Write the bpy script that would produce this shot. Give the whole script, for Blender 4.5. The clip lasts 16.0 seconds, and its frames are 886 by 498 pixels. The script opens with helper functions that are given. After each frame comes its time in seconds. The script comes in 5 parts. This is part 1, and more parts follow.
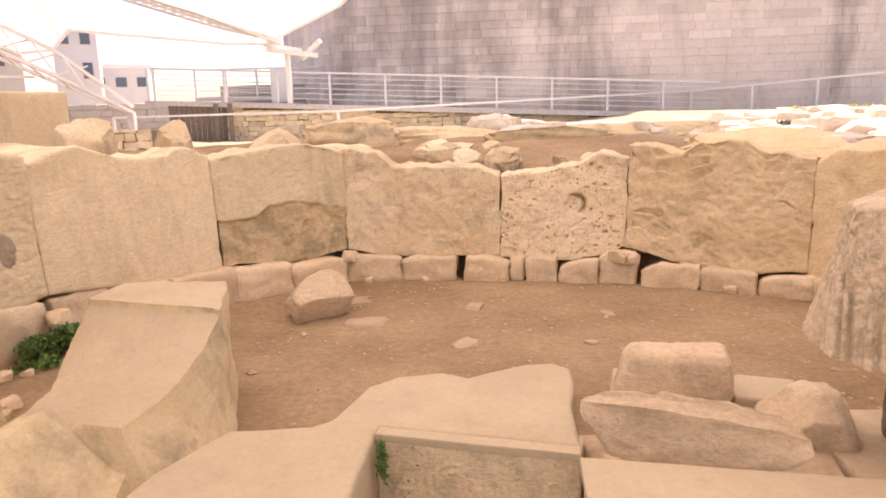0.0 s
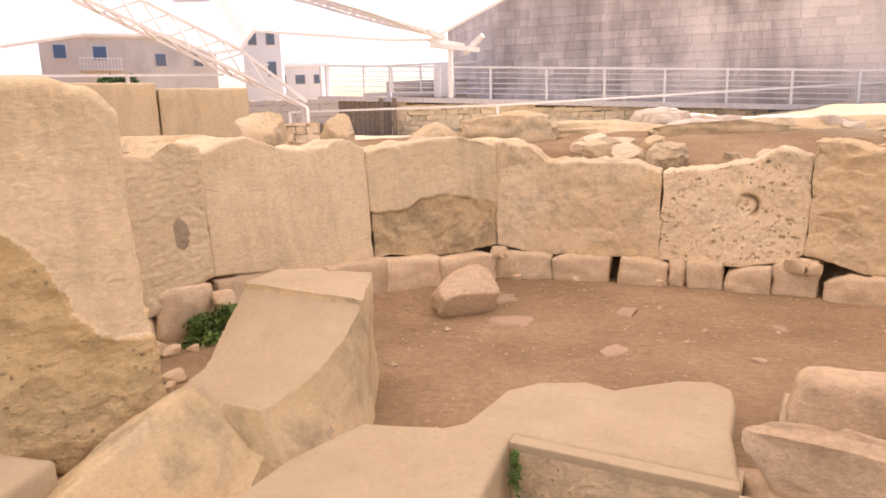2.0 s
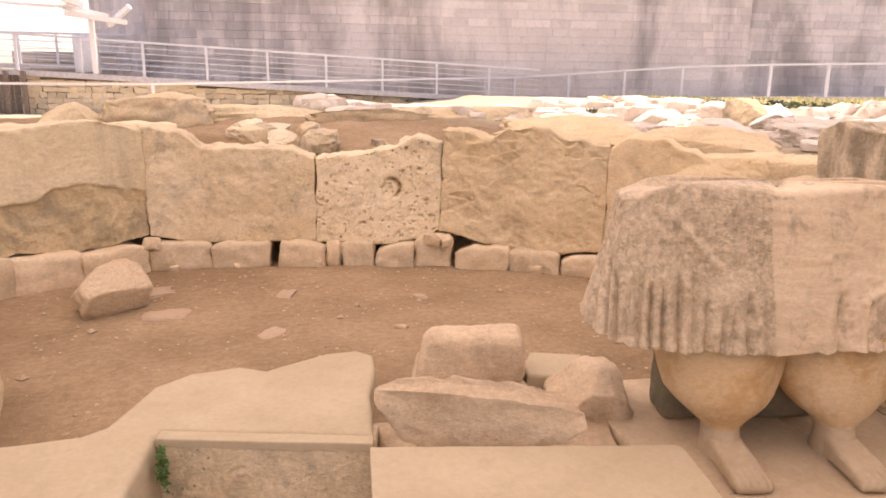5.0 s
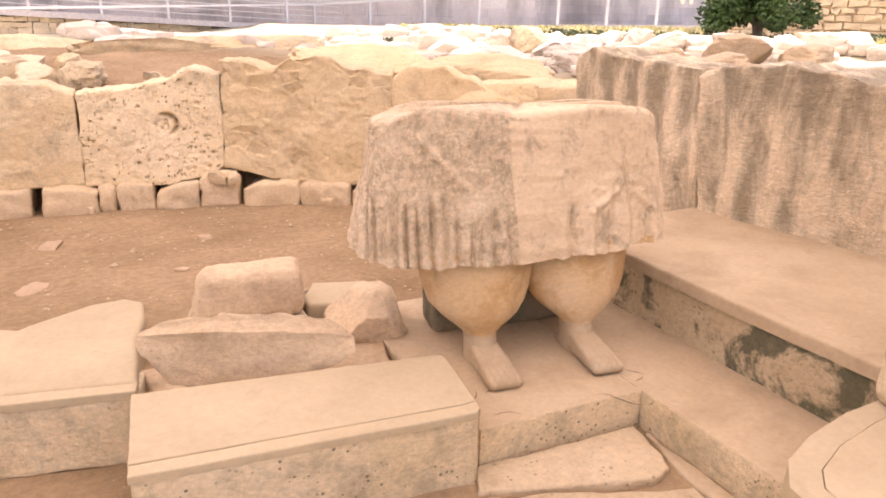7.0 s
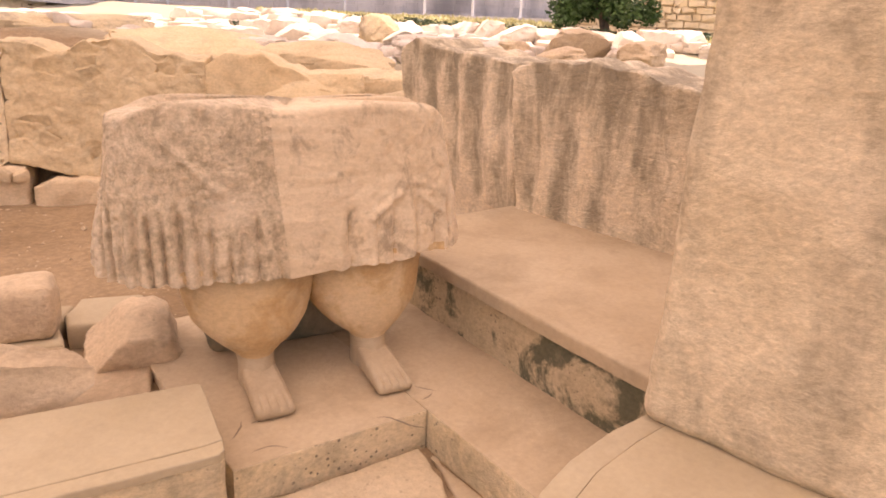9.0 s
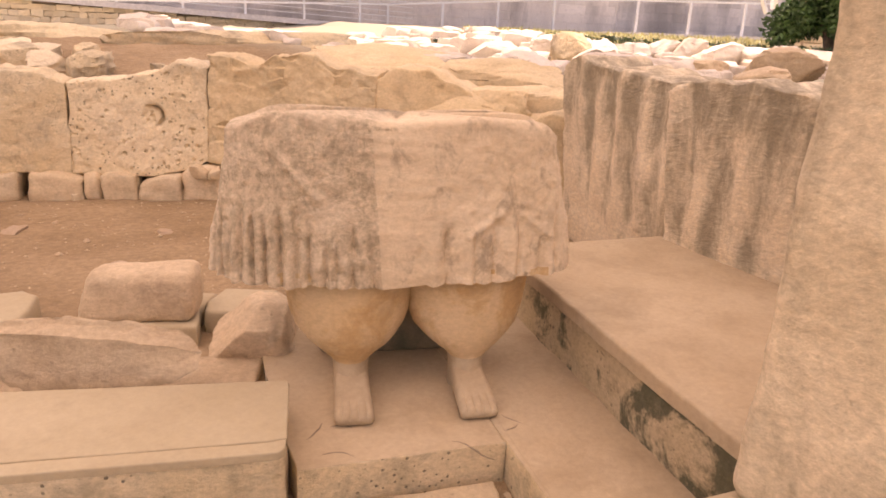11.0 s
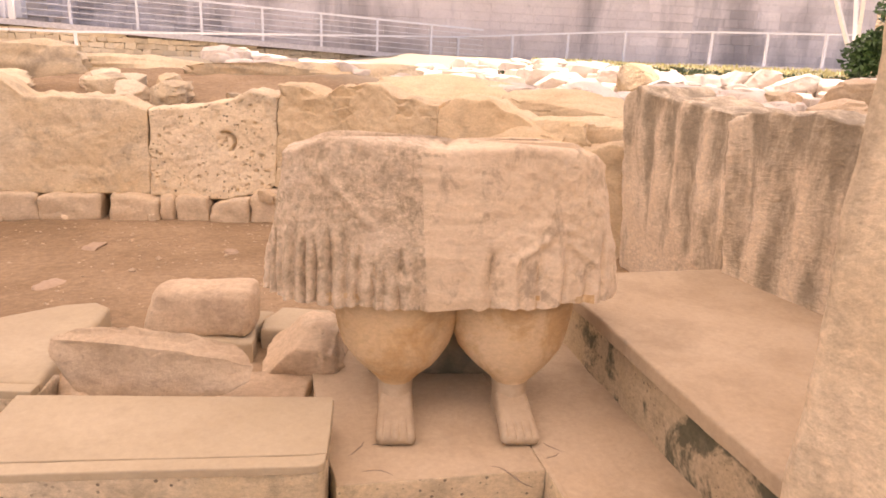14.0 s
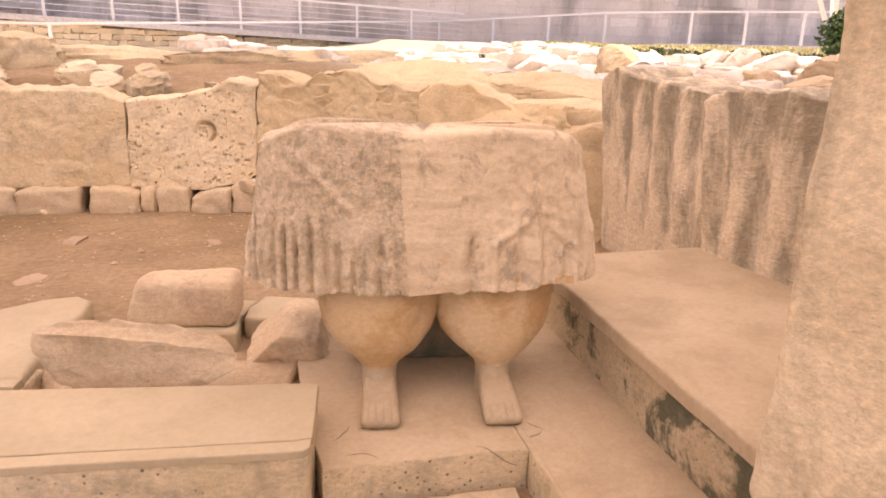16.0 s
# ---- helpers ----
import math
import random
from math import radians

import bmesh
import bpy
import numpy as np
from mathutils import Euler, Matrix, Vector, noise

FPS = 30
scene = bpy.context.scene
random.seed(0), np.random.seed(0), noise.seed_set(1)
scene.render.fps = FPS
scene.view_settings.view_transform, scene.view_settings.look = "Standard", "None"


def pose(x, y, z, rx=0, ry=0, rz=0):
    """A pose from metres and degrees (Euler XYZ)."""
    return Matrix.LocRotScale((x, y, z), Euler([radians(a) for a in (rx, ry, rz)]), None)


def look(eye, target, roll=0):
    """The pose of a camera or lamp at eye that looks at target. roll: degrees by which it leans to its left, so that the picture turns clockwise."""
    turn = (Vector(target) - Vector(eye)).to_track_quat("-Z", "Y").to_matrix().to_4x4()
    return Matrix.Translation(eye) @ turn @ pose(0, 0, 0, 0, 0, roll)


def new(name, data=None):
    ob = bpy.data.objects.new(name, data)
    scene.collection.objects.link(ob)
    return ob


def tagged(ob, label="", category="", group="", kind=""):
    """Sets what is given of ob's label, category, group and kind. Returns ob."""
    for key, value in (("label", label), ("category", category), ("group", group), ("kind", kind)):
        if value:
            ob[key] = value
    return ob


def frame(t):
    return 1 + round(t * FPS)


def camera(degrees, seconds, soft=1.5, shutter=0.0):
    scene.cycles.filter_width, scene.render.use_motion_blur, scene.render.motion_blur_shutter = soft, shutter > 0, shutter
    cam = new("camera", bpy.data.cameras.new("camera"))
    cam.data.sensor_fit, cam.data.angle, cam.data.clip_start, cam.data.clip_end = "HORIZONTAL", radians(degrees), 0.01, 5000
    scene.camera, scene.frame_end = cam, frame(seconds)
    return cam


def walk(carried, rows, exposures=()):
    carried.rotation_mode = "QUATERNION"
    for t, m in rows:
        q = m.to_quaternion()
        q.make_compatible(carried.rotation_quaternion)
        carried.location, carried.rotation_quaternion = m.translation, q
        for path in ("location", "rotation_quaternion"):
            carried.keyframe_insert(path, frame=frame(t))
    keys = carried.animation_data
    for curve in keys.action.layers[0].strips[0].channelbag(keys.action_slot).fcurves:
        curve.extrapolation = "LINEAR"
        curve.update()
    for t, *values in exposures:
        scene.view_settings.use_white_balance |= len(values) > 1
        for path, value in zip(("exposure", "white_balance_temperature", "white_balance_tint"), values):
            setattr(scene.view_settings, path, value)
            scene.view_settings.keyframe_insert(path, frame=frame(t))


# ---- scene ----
cam = camera(65.6, 16.0, 1.7)
PATH = [
    (0, (0.484, 0.41, 1.536), (0.437, 2.372, 1.147), -1.4),
    (0.5, (0.473, 0.515, 1.518), (0.247, 2.457, 1.099), -0.6),
    (1, (0.467, 0.573, 1.511), (0.148, 2.505, 1.103), -1.0),
    (1.5, (0.491, 0.583, 1.515), (0.038, 2.493, 1.134), -1.3),
    (2, (0.517, 0.576, 1.517), (0.025, 2.475, 1.125), -1.5),
    (2.5, (0.534, 0.573, 1.52), (0.066, 2.479, 1.135), -1.3),
    (3, (0.552, 0.558, 1.52), (0.188, 2.483, 1.118), -0.9),
    (3.5, (0.588, 0.539, 1.531), (0.356, 2.484, 1.124), -0.6),
    (4, (0.638, 0.512, 1.542), (0.616, 2.471, 1.14), -0.2),
    (4.5, (0.666, 0.492, 1.553), (0.883, 2.437, 1.138), 0.1),
    (7, (0.921, 0.337, 1.548), (1.8, 2.021, 0.92), 0.7),
    (7.5, (1.029, 0.332, 1.543), (2.037, 1.932, 0.892), 0.2),
    (8, (1.175, 0.351, 1.554), (2.35, 1.831, 0.898), 2.9),
    (10.5, (1.792, 0.303, 1.556), (2.686, 1.978, 0.927), 2.4),
    (11, (1.862, 0.241, 1.556), (2.521, 2.022, 0.93), 2.5),
    (11.5, (1.885, 0.212, 1.551), (2.433, 2.037, 0.945), 2.0),
    (12, (1.892, 0.203, 1.551), (2.398, 2.047, 0.964), 1.6),
    (12.5, (1.901, 0.193, 1.554), (2.416, 2.039, 0.985), 2.0),
    (13, (1.914, 0.182, 1.554), (2.422, 2.037, 1.004), 2.3),
    (13.5, (1.927, 0.171, 1.555), (2.426, 2.028, 1.007), 2.5),
    (14, (1.926, 0.171, 1.553), (2.405, 2.032, 1.001), 2.4),
    (14.5, (1.922, 0.161, 1.554), (2.415, 2.015, 0.989), 2.2),
    (15, (1.918, 0.155, 1.554), (2.43, 1.994, 0.956), 1.8),
    (15.5, (1.922, 0.147, 1.554), (2.428, 1.987, 0.956), 1.8),
    (16, (1.947, 0.144, 1.553), (2.462, 1.984, 0.963), 1.3),
]
walk(cam, [(t, look(eye, target, roll)) for t, eye, target, roll in PATH], [(0.0, 0.85, 7800, 31), (4.5, 0.76, 7650, 32), (7.0, 1.19, 7350, 31), (8.0, 1.1, 7700, 33), (10.5, 0.6, 8450, 36), (11.5, 0.86, 8000, 35), (16.0, 0.94, 7900, 35)])


from mathutils.geometry import tessellate_polygon

# ---- light ----
SUN_DIR = Vector((0.30, 0.30, 0.91)).normalized()
world = bpy.data.worlds.new("sky")
scene.world = world
world.use_nodes = True
wn = world.node_tree
sky = wn.nodes.new("ShaderNodeTexSky")
sky.sky_type = "NISHITA"
sky.sun_disc = False
sky.sun_elevation = math.asin(SUN_DIR.z)
sky.sun_rotation = math.atan2(SUN_DIR.x, SUN_DIR.y)
sky.air_density, sky.dust_density, sky.ozone_density = 1.0, 1.2, 1.0
wn.nodes["Background"].inputs[1].default_value = 0.15
wn.links.new(sky.outputs[0], wn.nodes["Background"].inputs[0])
sun = new("sun", bpy.data.lights.new("sun", "SUN"))
sun.data.energy, sun.data.angle, sun.data.color = 4.5, radians(0.6), (1.0, 0.95, 0.88)
sun.matrix_world = look(SUN_DIR * 60, (0, 0, 0))


# ---- materials ----
def nodes_of(name):
    m = bpy.data.materials.new(name)
    m.use_nodes = True
    return m, m.node_tree.nodes, m.node_tree.links, m.node_tree.nodes["Principled BSDF"]


def add(nodes, kind, **values):
    n = nodes.new(kind)
    for key, v in values.items():
        n.inputs[key].default_value = v
    return n


def ramp(nodes, lo, hi, a=(0, 0, 0, 1), b=(1, 1, 1, 1)):
    r = nodes.new("ShaderNodeValToRGB")
    r.color_ramp.elements[0].position, r.color_ramp.elements[1].position = lo, hi
    r.color_ramp.elements[0].color, r.color_ramp.elements[1].color = a, b
    return r


def mix(nodes, links, fac, a, b, kind="MIX"):
    m = nodes.new("ShaderNodeMix")
    m.data_type, m.blend_type = "RGBA", kind
    for sock, v in ((m.inputs[0], fac), (m.inputs[6], a), (m.inputs[7], b)):
        if isinstance(v, bpy.types.NodeSocket):
            links.new(v, sock)
        else:
            sock.default_value = v if isinstance(v, float) else (*v, 1) if len(v) == 3 else v
    return m.outputs[2]


def stone_mat(name, c1, c2, stain=(0.2, 0.17, 0.13), amount=0.5, streak=(1.5, 1.5, 1.5), lo=0.52, hi=0.72,
              big=1.6, grain=38.0, bump=0.5, pits=0.0, pit_scale=30.0, vary=0.1, rough=0.92, speck=0.25, patch=False, contrast=1.0, world_space=False, peck=0.0, runnel=0.0):
    """Limestone: two tones, stains with their own shape, fine grain, pits and relief."""
    m, nodes, links, bsdf = nodes_of(name)
    tc, info = nodes.new("ShaderNodeTexCoord"), nodes.new("ShaderNodeObjectInfo")
    shift = nodes.new("ShaderNodeVectorMath")
    shift.operation = "MULTIPLY_ADD"
    shift.inputs[1].default_value = (17, 31, 23)
    links.new(info.outputs["Random"], shift.inputs[0])
    links.new(tc.outputs["Object"], shift.inputs[2])
    vec = nodes.new("ShaderNodeNewGeometry").outputs["Position"] if world_space else shift.outputs[0]

    def tex(scale, detail=5.0, rough_=0.6, stretch=None, dist=0.0):
        n = add(nodes, "ShaderNodeTexNoise", Scale=scale, Detail=detail, Roughness=rough_, Distortion=dist)
        if stretch:
            mp = nodes.new("ShaderNodeMapping")
            mp.inputs["Scale"].default_value = stretch
            links.new(vec, mp.inputs["Vector"])
            links.new(mp.outputs[0], n.inputs["Vector"])
        else:
            links.new(vec, n.inputs["Vector"])
        return n.outputs["Fac"]

    def link_ramp(src, lo_, hi_):
        r = ramp(nodes, lo_, hi_)
        links.new(src, r.inputs[0])
        return r.outputs[0]

    col = mix(nodes, links, link_ramp(tex(big, 6), 0.35, 0.68), c1, c2)
    run = tex(1.0, 7, 0.65, streak, 0.4)
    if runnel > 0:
        # dark stain weighted towards the flute grooves and thinning out downwards
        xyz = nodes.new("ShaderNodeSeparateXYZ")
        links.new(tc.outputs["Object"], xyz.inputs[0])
        wave, depth, in_groove, thin = (nodes.new("ShaderNodeMath") for _ in range(4))
        wave.operation, depth.operation, in_groove.operation, thin.operation = "MULTIPLY", "SINE", "MULTIPLY_ADD", "MULTIPLY_ADD"
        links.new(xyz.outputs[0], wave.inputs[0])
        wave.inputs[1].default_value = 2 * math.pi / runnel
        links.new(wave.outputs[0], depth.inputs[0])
        links.new(depth.outputs[0], in_groove.inputs[0])
        in_groove.inputs[1].default_value = -0.055
        links.new(run, in_groove.inputs[2])
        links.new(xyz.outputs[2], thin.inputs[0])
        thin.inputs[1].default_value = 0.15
        links.new(in_groove.outputs[0], thin.inputs[2])
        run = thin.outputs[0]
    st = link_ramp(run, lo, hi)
    k = nodes.new("ShaderNodeMath")
    k.operation = "MULTIPLY"
    links.new(st, k.inputs[0])
    k.inputs[1].default_value = amount
    if patch:
        pk = nodes.new("ShaderNodeMath")
        pk.operation = "MULTIPLY"
        links.new(link_ramp(tex(3.2, 3), 0.4, 0.56), pk.inputs[0])
        pk.inputs[1].default_value = amount
        links.new(pk.outputs[0], k.inputs[1])
    col = mix(nodes, links, k.outputs[0], col, stain)
    fine = tex(grain, 6, 0.75, (1.0, 1.0, 1.5))
    mid = tex(9.0, 6, 0.65)
    sp = link_ramp(mid, 0.56, 0.7)
    k2 = nodes.new("ShaderNodeMath")
    k2.operation = "MULTIPLY"
    links.new(sp, k2.inputs[0])
    k2.inputs[1].default_value = speck
    col = mix(nodes, links, k2.outputs[0], col, tuple(v * 0.55 for v in c1))
    shade = add(nodes, "ShaderNodeMapRange")
    links.new(fine, shade.inputs[0])
    shade.inputs[1].default_value, shade.inputs[2].default_value = 0.3, 0.7
    shade.inputs[3].default_value, shade.inputs[4].default_value = 1 - 0.15 * contrast, 1 + 0.1 * contrast
    col = mix(nodes, links, 1.0, col, (1, 1, 1), "MULTIPLY")
    links.new(shade.outputs[0], col.node.inputs[7])
    vr_src = nodes.new("ShaderNodeNewGeometry").outputs["Random Per Island"] if world_space else info.outputs["Random"]
    vr = add(nodes, "ShaderNodeMapRange")
    links.new(vr_src, vr.inputs[0])
    vr.inputs[3].default_value, vr.inputs[4].default_value = 1 - vary, 1 + vary
    col = mix(nodes, links, 1.0, col, (1, 1, 1), "MULTIPLY")
    links.new(vr.outputs[0], col.node.inputs[7])
    height = nodes.new("ShaderNodeMath")
    height.operation = "MULTIPLY_ADD"
    links.new(mid, height.inputs[0])
    height.inputs[1].default_value = 1.2
    links.new(fine, height.inputs[2])
    h = height.outputs[0]
    if peck > 0:
        # short level tool marks
        marks = tex(1.0, 4, 0.6, (20, 20, 46), 0.6)
        tone = add(nodes, "ShaderNodeMapRange")
        links.new(marks, tone.inputs[0])
        tone.inputs[1].default_value, tone.inputs[2].default_value = 0.32, 0.62
        tone.inputs[3].default_value, tone.inputs[4].default_value = 1 - 0.2 * peck, 1 + 0.04 * peck
        col = mix(nodes, links, 1.0, col, (1, 1, 1), "MULTIPLY")
        links.new(tone.outputs[0], col.node.inputs[7])
        cut = nodes.new("ShaderNodeMath")
        cut.operation = "MULTIPLY_ADD"
        links.new(marks, cut.inputs[0])
        cut.inputs[1].default_value = 1.6 * peck
        links.new(h, cut.inputs[2])
        h = cut.outputs[0]
    if pits > 0:
        vo = add(nodes, "ShaderNodeTexVoronoi", Scale=pit_scale, Randomness=1.0)
        links.new(vec, vo.inputs["Vector"])
        rag, pick = nodes.new("ShaderNodeMath"), nodes.new("ShaderNodeMath")
        rag.operation = pick.operation = "MULTIPLY_ADD"
        links.new(fine, rag.inputs[0])
        rag.inputs[1].default_value = 0.3
        links.new(vo.outputs["Distance"], rag.inputs[2])
        chance = nodes.new("ShaderNodeSeparateColor")
        links.new(vo.outputs["Color"], chance.inputs[0])
        links.new(chance.outputs[0], pick.inputs[0])
        pick.inputs[1].default_value = 0.45
        links.new(rag.outputs[0], pick.inputs[2])
        hole = link_ramp(pick.outputs[0], 0.42, 0.5)
        where = link_ramp(tex(2.6, 3), *((0.4, 0.56) if pits >= 1 else (0.45, 0.62)))
        inv = nodes.new("ShaderNodeMath")
        inv.operation = "MULTIPLY_ADD"
        sub = nodes.new("ShaderNodeMath")
        sub.operation = "SUBTRACT"
        links.new(hole, sub.inputs[0])
        sub.inputs[1].default_value = 1.0
        links.new(sub.outputs[0], inv.inputs[0])
        links.new(where, inv.inputs[1])
        inv.inputs[2].default_value = 1.0
        k3 = nodes.new("ShaderNodeMath")
        k3.operation = "MULTIPLY"
        one = nodes.new("ShaderNodeMath")
        one.operation = "SUBTRACT"
        one.inputs[0].default_value = 1.0
        links.new(inv.outputs[0], one.inputs[1])
        links.new(one.outputs[0], k3.inputs[0])
        k3.inputs[1].default_value = pits
        col = mix(nodes, links, k3.outputs[0], col, tuple(v * 0.35 for v in c1))
        a = nodes.new("ShaderNodeMath")
        a.operation = "MULTIPLY_ADD"
        links.new(inv.outputs[0], a.inputs[0])
        a.inputs[1].default_value = 2.0 * pits
        links.new(h, a.inputs[2])
        h = a.outputs[0]
    b = add(nodes, "ShaderNodeBump", Strength=bump * 0.75, Distance=0.016)
    links.new(h, b.inputs["Height"])
    links.new(b.outputs[0], bsdf.inputs["Normal"])
    links.new(col, bsdf.inputs["Base Color"])
    bsdf.inputs["Roughness"].default_value = rough
    bsdf.inputs["Specular IOR Level"].default_value = 0.2
    return m


def plain_mat(name, colour, rough=0.6, metal=0.0, spot=0.12, scale=14.0, bump=0.1):
    m, nodes, links, bsdf = nodes_of(name)
    tc = nodes.new("ShaderNodeTexCoord")
    n = add(nodes, "ShaderNodeTexNoise", Scale=scale, Detail=5.0)
    links.new(tc.outputs["Object"], n.inputs["Vector"])
    r = ramp(nodes, 0.35, 0.7, (*[v * (1 - spot) for v in colour], 1), (*[min(1, v * (1 + spot)) for v in colour], 1))
    links.new(n.outputs["Fac"], r.inputs[0])
    links.new(r.outputs[0], bsdf.inputs["Base Color"])
    b = add(nodes, "ShaderNodeBump", Strength=bump, Distance=0.01)
    links.new(n.outputs["Fac"], b.inputs["Height"])
    links.new(b.outputs[0], bsdf.inputs["Normal"])
    bsdf.inputs["Roughness"].default_value, bsdf.inputs["Metallic"].default_value = rough, metal
    return m


GREY = (0.20, 0.175, 0.14)
M_SMOOTH = stone_mat("smooth_pale_limestone", (0.76, 0.62, 0.405), (0.69, 0.55, 0.345), (0.34, 0.27, 0.175), 0.45, (3.4, 3.4, 0.5), 0.49, 0.7, bump=0.7, contrast=0.9, peck=0.5)
M_WEATHER = stone_mat("weathered_limestone", (0.67, 0.545, 0.365), (0.6, 0.45, 0.265), (0.24, 0.2, 0.15), 0.6, (3.2, 3.2, 3.0), 0.5, 0.66, bump=0.9, pits=0.55, pit_scale=34, speck=0.35, contrast=1.3)
M_PITTED = stone_mat("pitted_limestone", (0.73, 0.59, 0.395), (0.66, 0.515, 0.325), (0.28, 0.23, 0.165), 0.5, (2.0, 2.0, 2.0), 0.52, 0.68, bump=0.9, pits=1.0, pit_scale=30, contrast=1.2)
M_HEWN = stone_mat("rough_hewn_limestone", (0.67, 0.52, 0.325), (0.61, 0.45, 0.26), (0.28, 0.22, 0.14), 0.45, (2.6, 2.6, 2.2), 0.5, 0.7, bump=0.8, speck=0.3, contrast=1.2)
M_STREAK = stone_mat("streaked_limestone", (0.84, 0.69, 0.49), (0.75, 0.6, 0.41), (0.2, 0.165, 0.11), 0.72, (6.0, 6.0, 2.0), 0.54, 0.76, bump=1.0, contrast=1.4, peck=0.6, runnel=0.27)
M_PILLAR = stone_mat("mottled_pillar_stone", (0.73, 0.59, 0.405), (0.65, 0.515, 0.335), (0.22, 0.18, 0.12), 0.6, (3.4, 3.4, 1.9), 0.49, 0.7, bump=0.55, pits=0.2, pit_scale=40, contrast=1.7, peck=0.35)
M_BEDDED = stone_mat("bedded_stone", (0.47, 0.345, 0.235), (0.4, 0.28, 0.18), GREY, 0.3, (3, 3, 3), bump=0.8)
M_CAP = stone_mat("restored_pale_stone", (0.48, 0.385, 0.252), (0.435, 0.342, 0.214), (0.36, 0.27, 0.17), 0.5, (1.7, 1.7, 1.7), 0.46, 0.72, bump=0.25, speck=0.15, vary=0.03, contrast=0.5)
M_DUST = stone_mat("dusty_floor_stone", (0.51, 0.395, 0.26), (0.45, 0.335, 0.21), (0.3, 0.215, 0.13), 0.5, (2.4, 2.4, 2.4), 0.48, 0.7, bump=0.35, speck=0.2, vary=0.03, contrast=0.7)
M_FACE = stone_mat("pitted_block_face", (0.7, 0.57, 0.385), (0.62, 0.48, 0.29), (0.3, 0.25, 0.165), 0.5, (7, 7, 6), 0.48, 0.64, bump=0.9, pits=1.0, pit_scale=44, speck=0.5, contrast=1.6)
M_PAVE = stone_mat("pitted_paving_stone", (0.56, 0.44, 0.295), (0.5, 0.38, 0.235), (0.28, 0.21, 0.13), 0.4, (3, 3, 3), 0.5, 0.7, bump=0.8, pits=0.8, pit_scale=38, contrast=1.2)
M_MOSS = stone_mat("mossy_block_face", (0.62, 0.49, 0.32), (0.53, 0.405, 0.24), (0.06, 0.072, 0.042), 0.82, (3.6, 3.6, 4.2), 0.5, 0.58, bump=1.0, pits=1.0, pit_scale=40, speck=0.5, contrast=1.5)
M_STATUE = stone_mat("lichened_carved_stone", (0.8, 0.635, 0.445), (0.71, 0.54, 0.355), (0.28, 0.22, 0.13), 0.42, (38, 38, 24), 0.45, 0.6, bump=1.2, speck=0.45, patch=True, contrast=1.7)
M_LEG = stone_mat("ochre_leg_stone", (0.76, 0.575, 0.365), (0.66, 0.455, 0.245), (0.52, 0.3, 0.115), 0.65, (5, 5, 4), 0.46, 0.6, bump=0.4, speck=0.25)
M_ROCK = stone_mat("pink_boulder_stone", (0.61, 0.465, 0.305), (0.54, 0.39, 0.245), (0.3, 0.22, 0.145), 0.45, (4, 4, 4), bump=0.8, speck=0.3, pits=0.3, pit_scale=30, contrast=1.3)
M_OCHRE = stone_mat("ochre_limestone", (0.62, 0.49, 0.305), (0.55, 0.42, 0.235), (0.24, 0.2, 0.13), 0.6, (3.0, 3.0, 2.0), 0.52, 0.66, bump=0.5, speck=0.2)
M_YELLOW = stone_mat("broken_yellow_limestone", (0.71, 0.54, 0.3), (0.62, 0.45, 0.225), (0.34, 0.24, 0.12), 0.45, (4, 4, 6), 0.5, 0.68, bump=1.3, pits=0.5)
M_BASE = stone_mat("foundation_stone", (0.71, 0.56, 0.375), (0.63, 0.475, 0.3), (0.32, 0.24, 0.15), 0.35, (4, 4, 4), bump=0.8, vary=0.07, speck=0.3, contrast=1.2)
M_BRIGHT = stone_mat("sunlit_white_rock", (0.68, 0.6, 0.5), (0.6, 0.5, 0.4), GREY, 0.35, (2, 2, 2), bump=0.7, vary=0.12)
M_BROKEN = stone_mat("broken_ochre_limestone", (0.66, 0.505, 0.3), (0.59, 0.43, 0.225), (0.24, 0.195, 0.125), 0.6, (3.5, 3.5, 4.0), 0.48, 0.64, bump=1.1, pits=0.4, contrast=1.4)
M_LICHEN = stone_mat("lichen_patch", (0.36, 0.29, 0.2), (0.42, 0.33, 0.23), GREY, 0.6, (6, 6, 6), 0.45, 0.65, bump=0.8)
# Rest behind the legs: damp moss tone, with skirt shade darkened into the colour.
M_DAMP_SHADE = stone_mat("damp_stone_painted_shade", (0.42, 0.335, 0.225), (0.33, 0.265, 0.17), (0.11, 0.11, 0.065), 0.7, (4, 4, 3), 0.44, 0.62, bump=0.9, pits=0.4)
M_MEND = stone_mat("mended_smooth_stone", (0.78, 0.615, 0.425), (0.7, 0.53, 0.345), (0.3, 0.225, 0.15), 0.6, (11, 11, 7), 0.55, 0.67, bump=0.6, speck=0.35)
M_FORT = stone_mat("grey_ashlar", (0.88, 0.8, 0.74), (0.72, 0.64, 0.59), (0.24, 0.215, 0.2), 0.62, (0.5, 0.5, 0.13), 0.46, 0.64, big=0.55, bump=0.8, vary=0.12, speck=0.5, contrast=1.5, world_space=True)
M_RUBBLE = stone_mat("rubble_wall_stone", (0.8, 0.67, 0.48), (0.72, 0.57, 0.38), GREY, 0.3, (3, 3, 3), bump=0.8, vary=0.16)
M_MORTAR = stone_mat("dark_joint_fill", (0.3, 0.23, 0.16), (0.24, 0.18, 0.12), GREY, 0.4, bump=0.6)
M_HOUSE = stone_mat("house_limestone", (0.7, 0.63, 0.56), (0.6, 0.53, 0.46), GREY, 0.3, (0.8, 0.8, 0.3), big=0.3, bump=0.3)
M_WHITE = plain_mat("white_painted_steel", (0.8, 0.79, 0.78), 0.4, 0.0, 0.06)
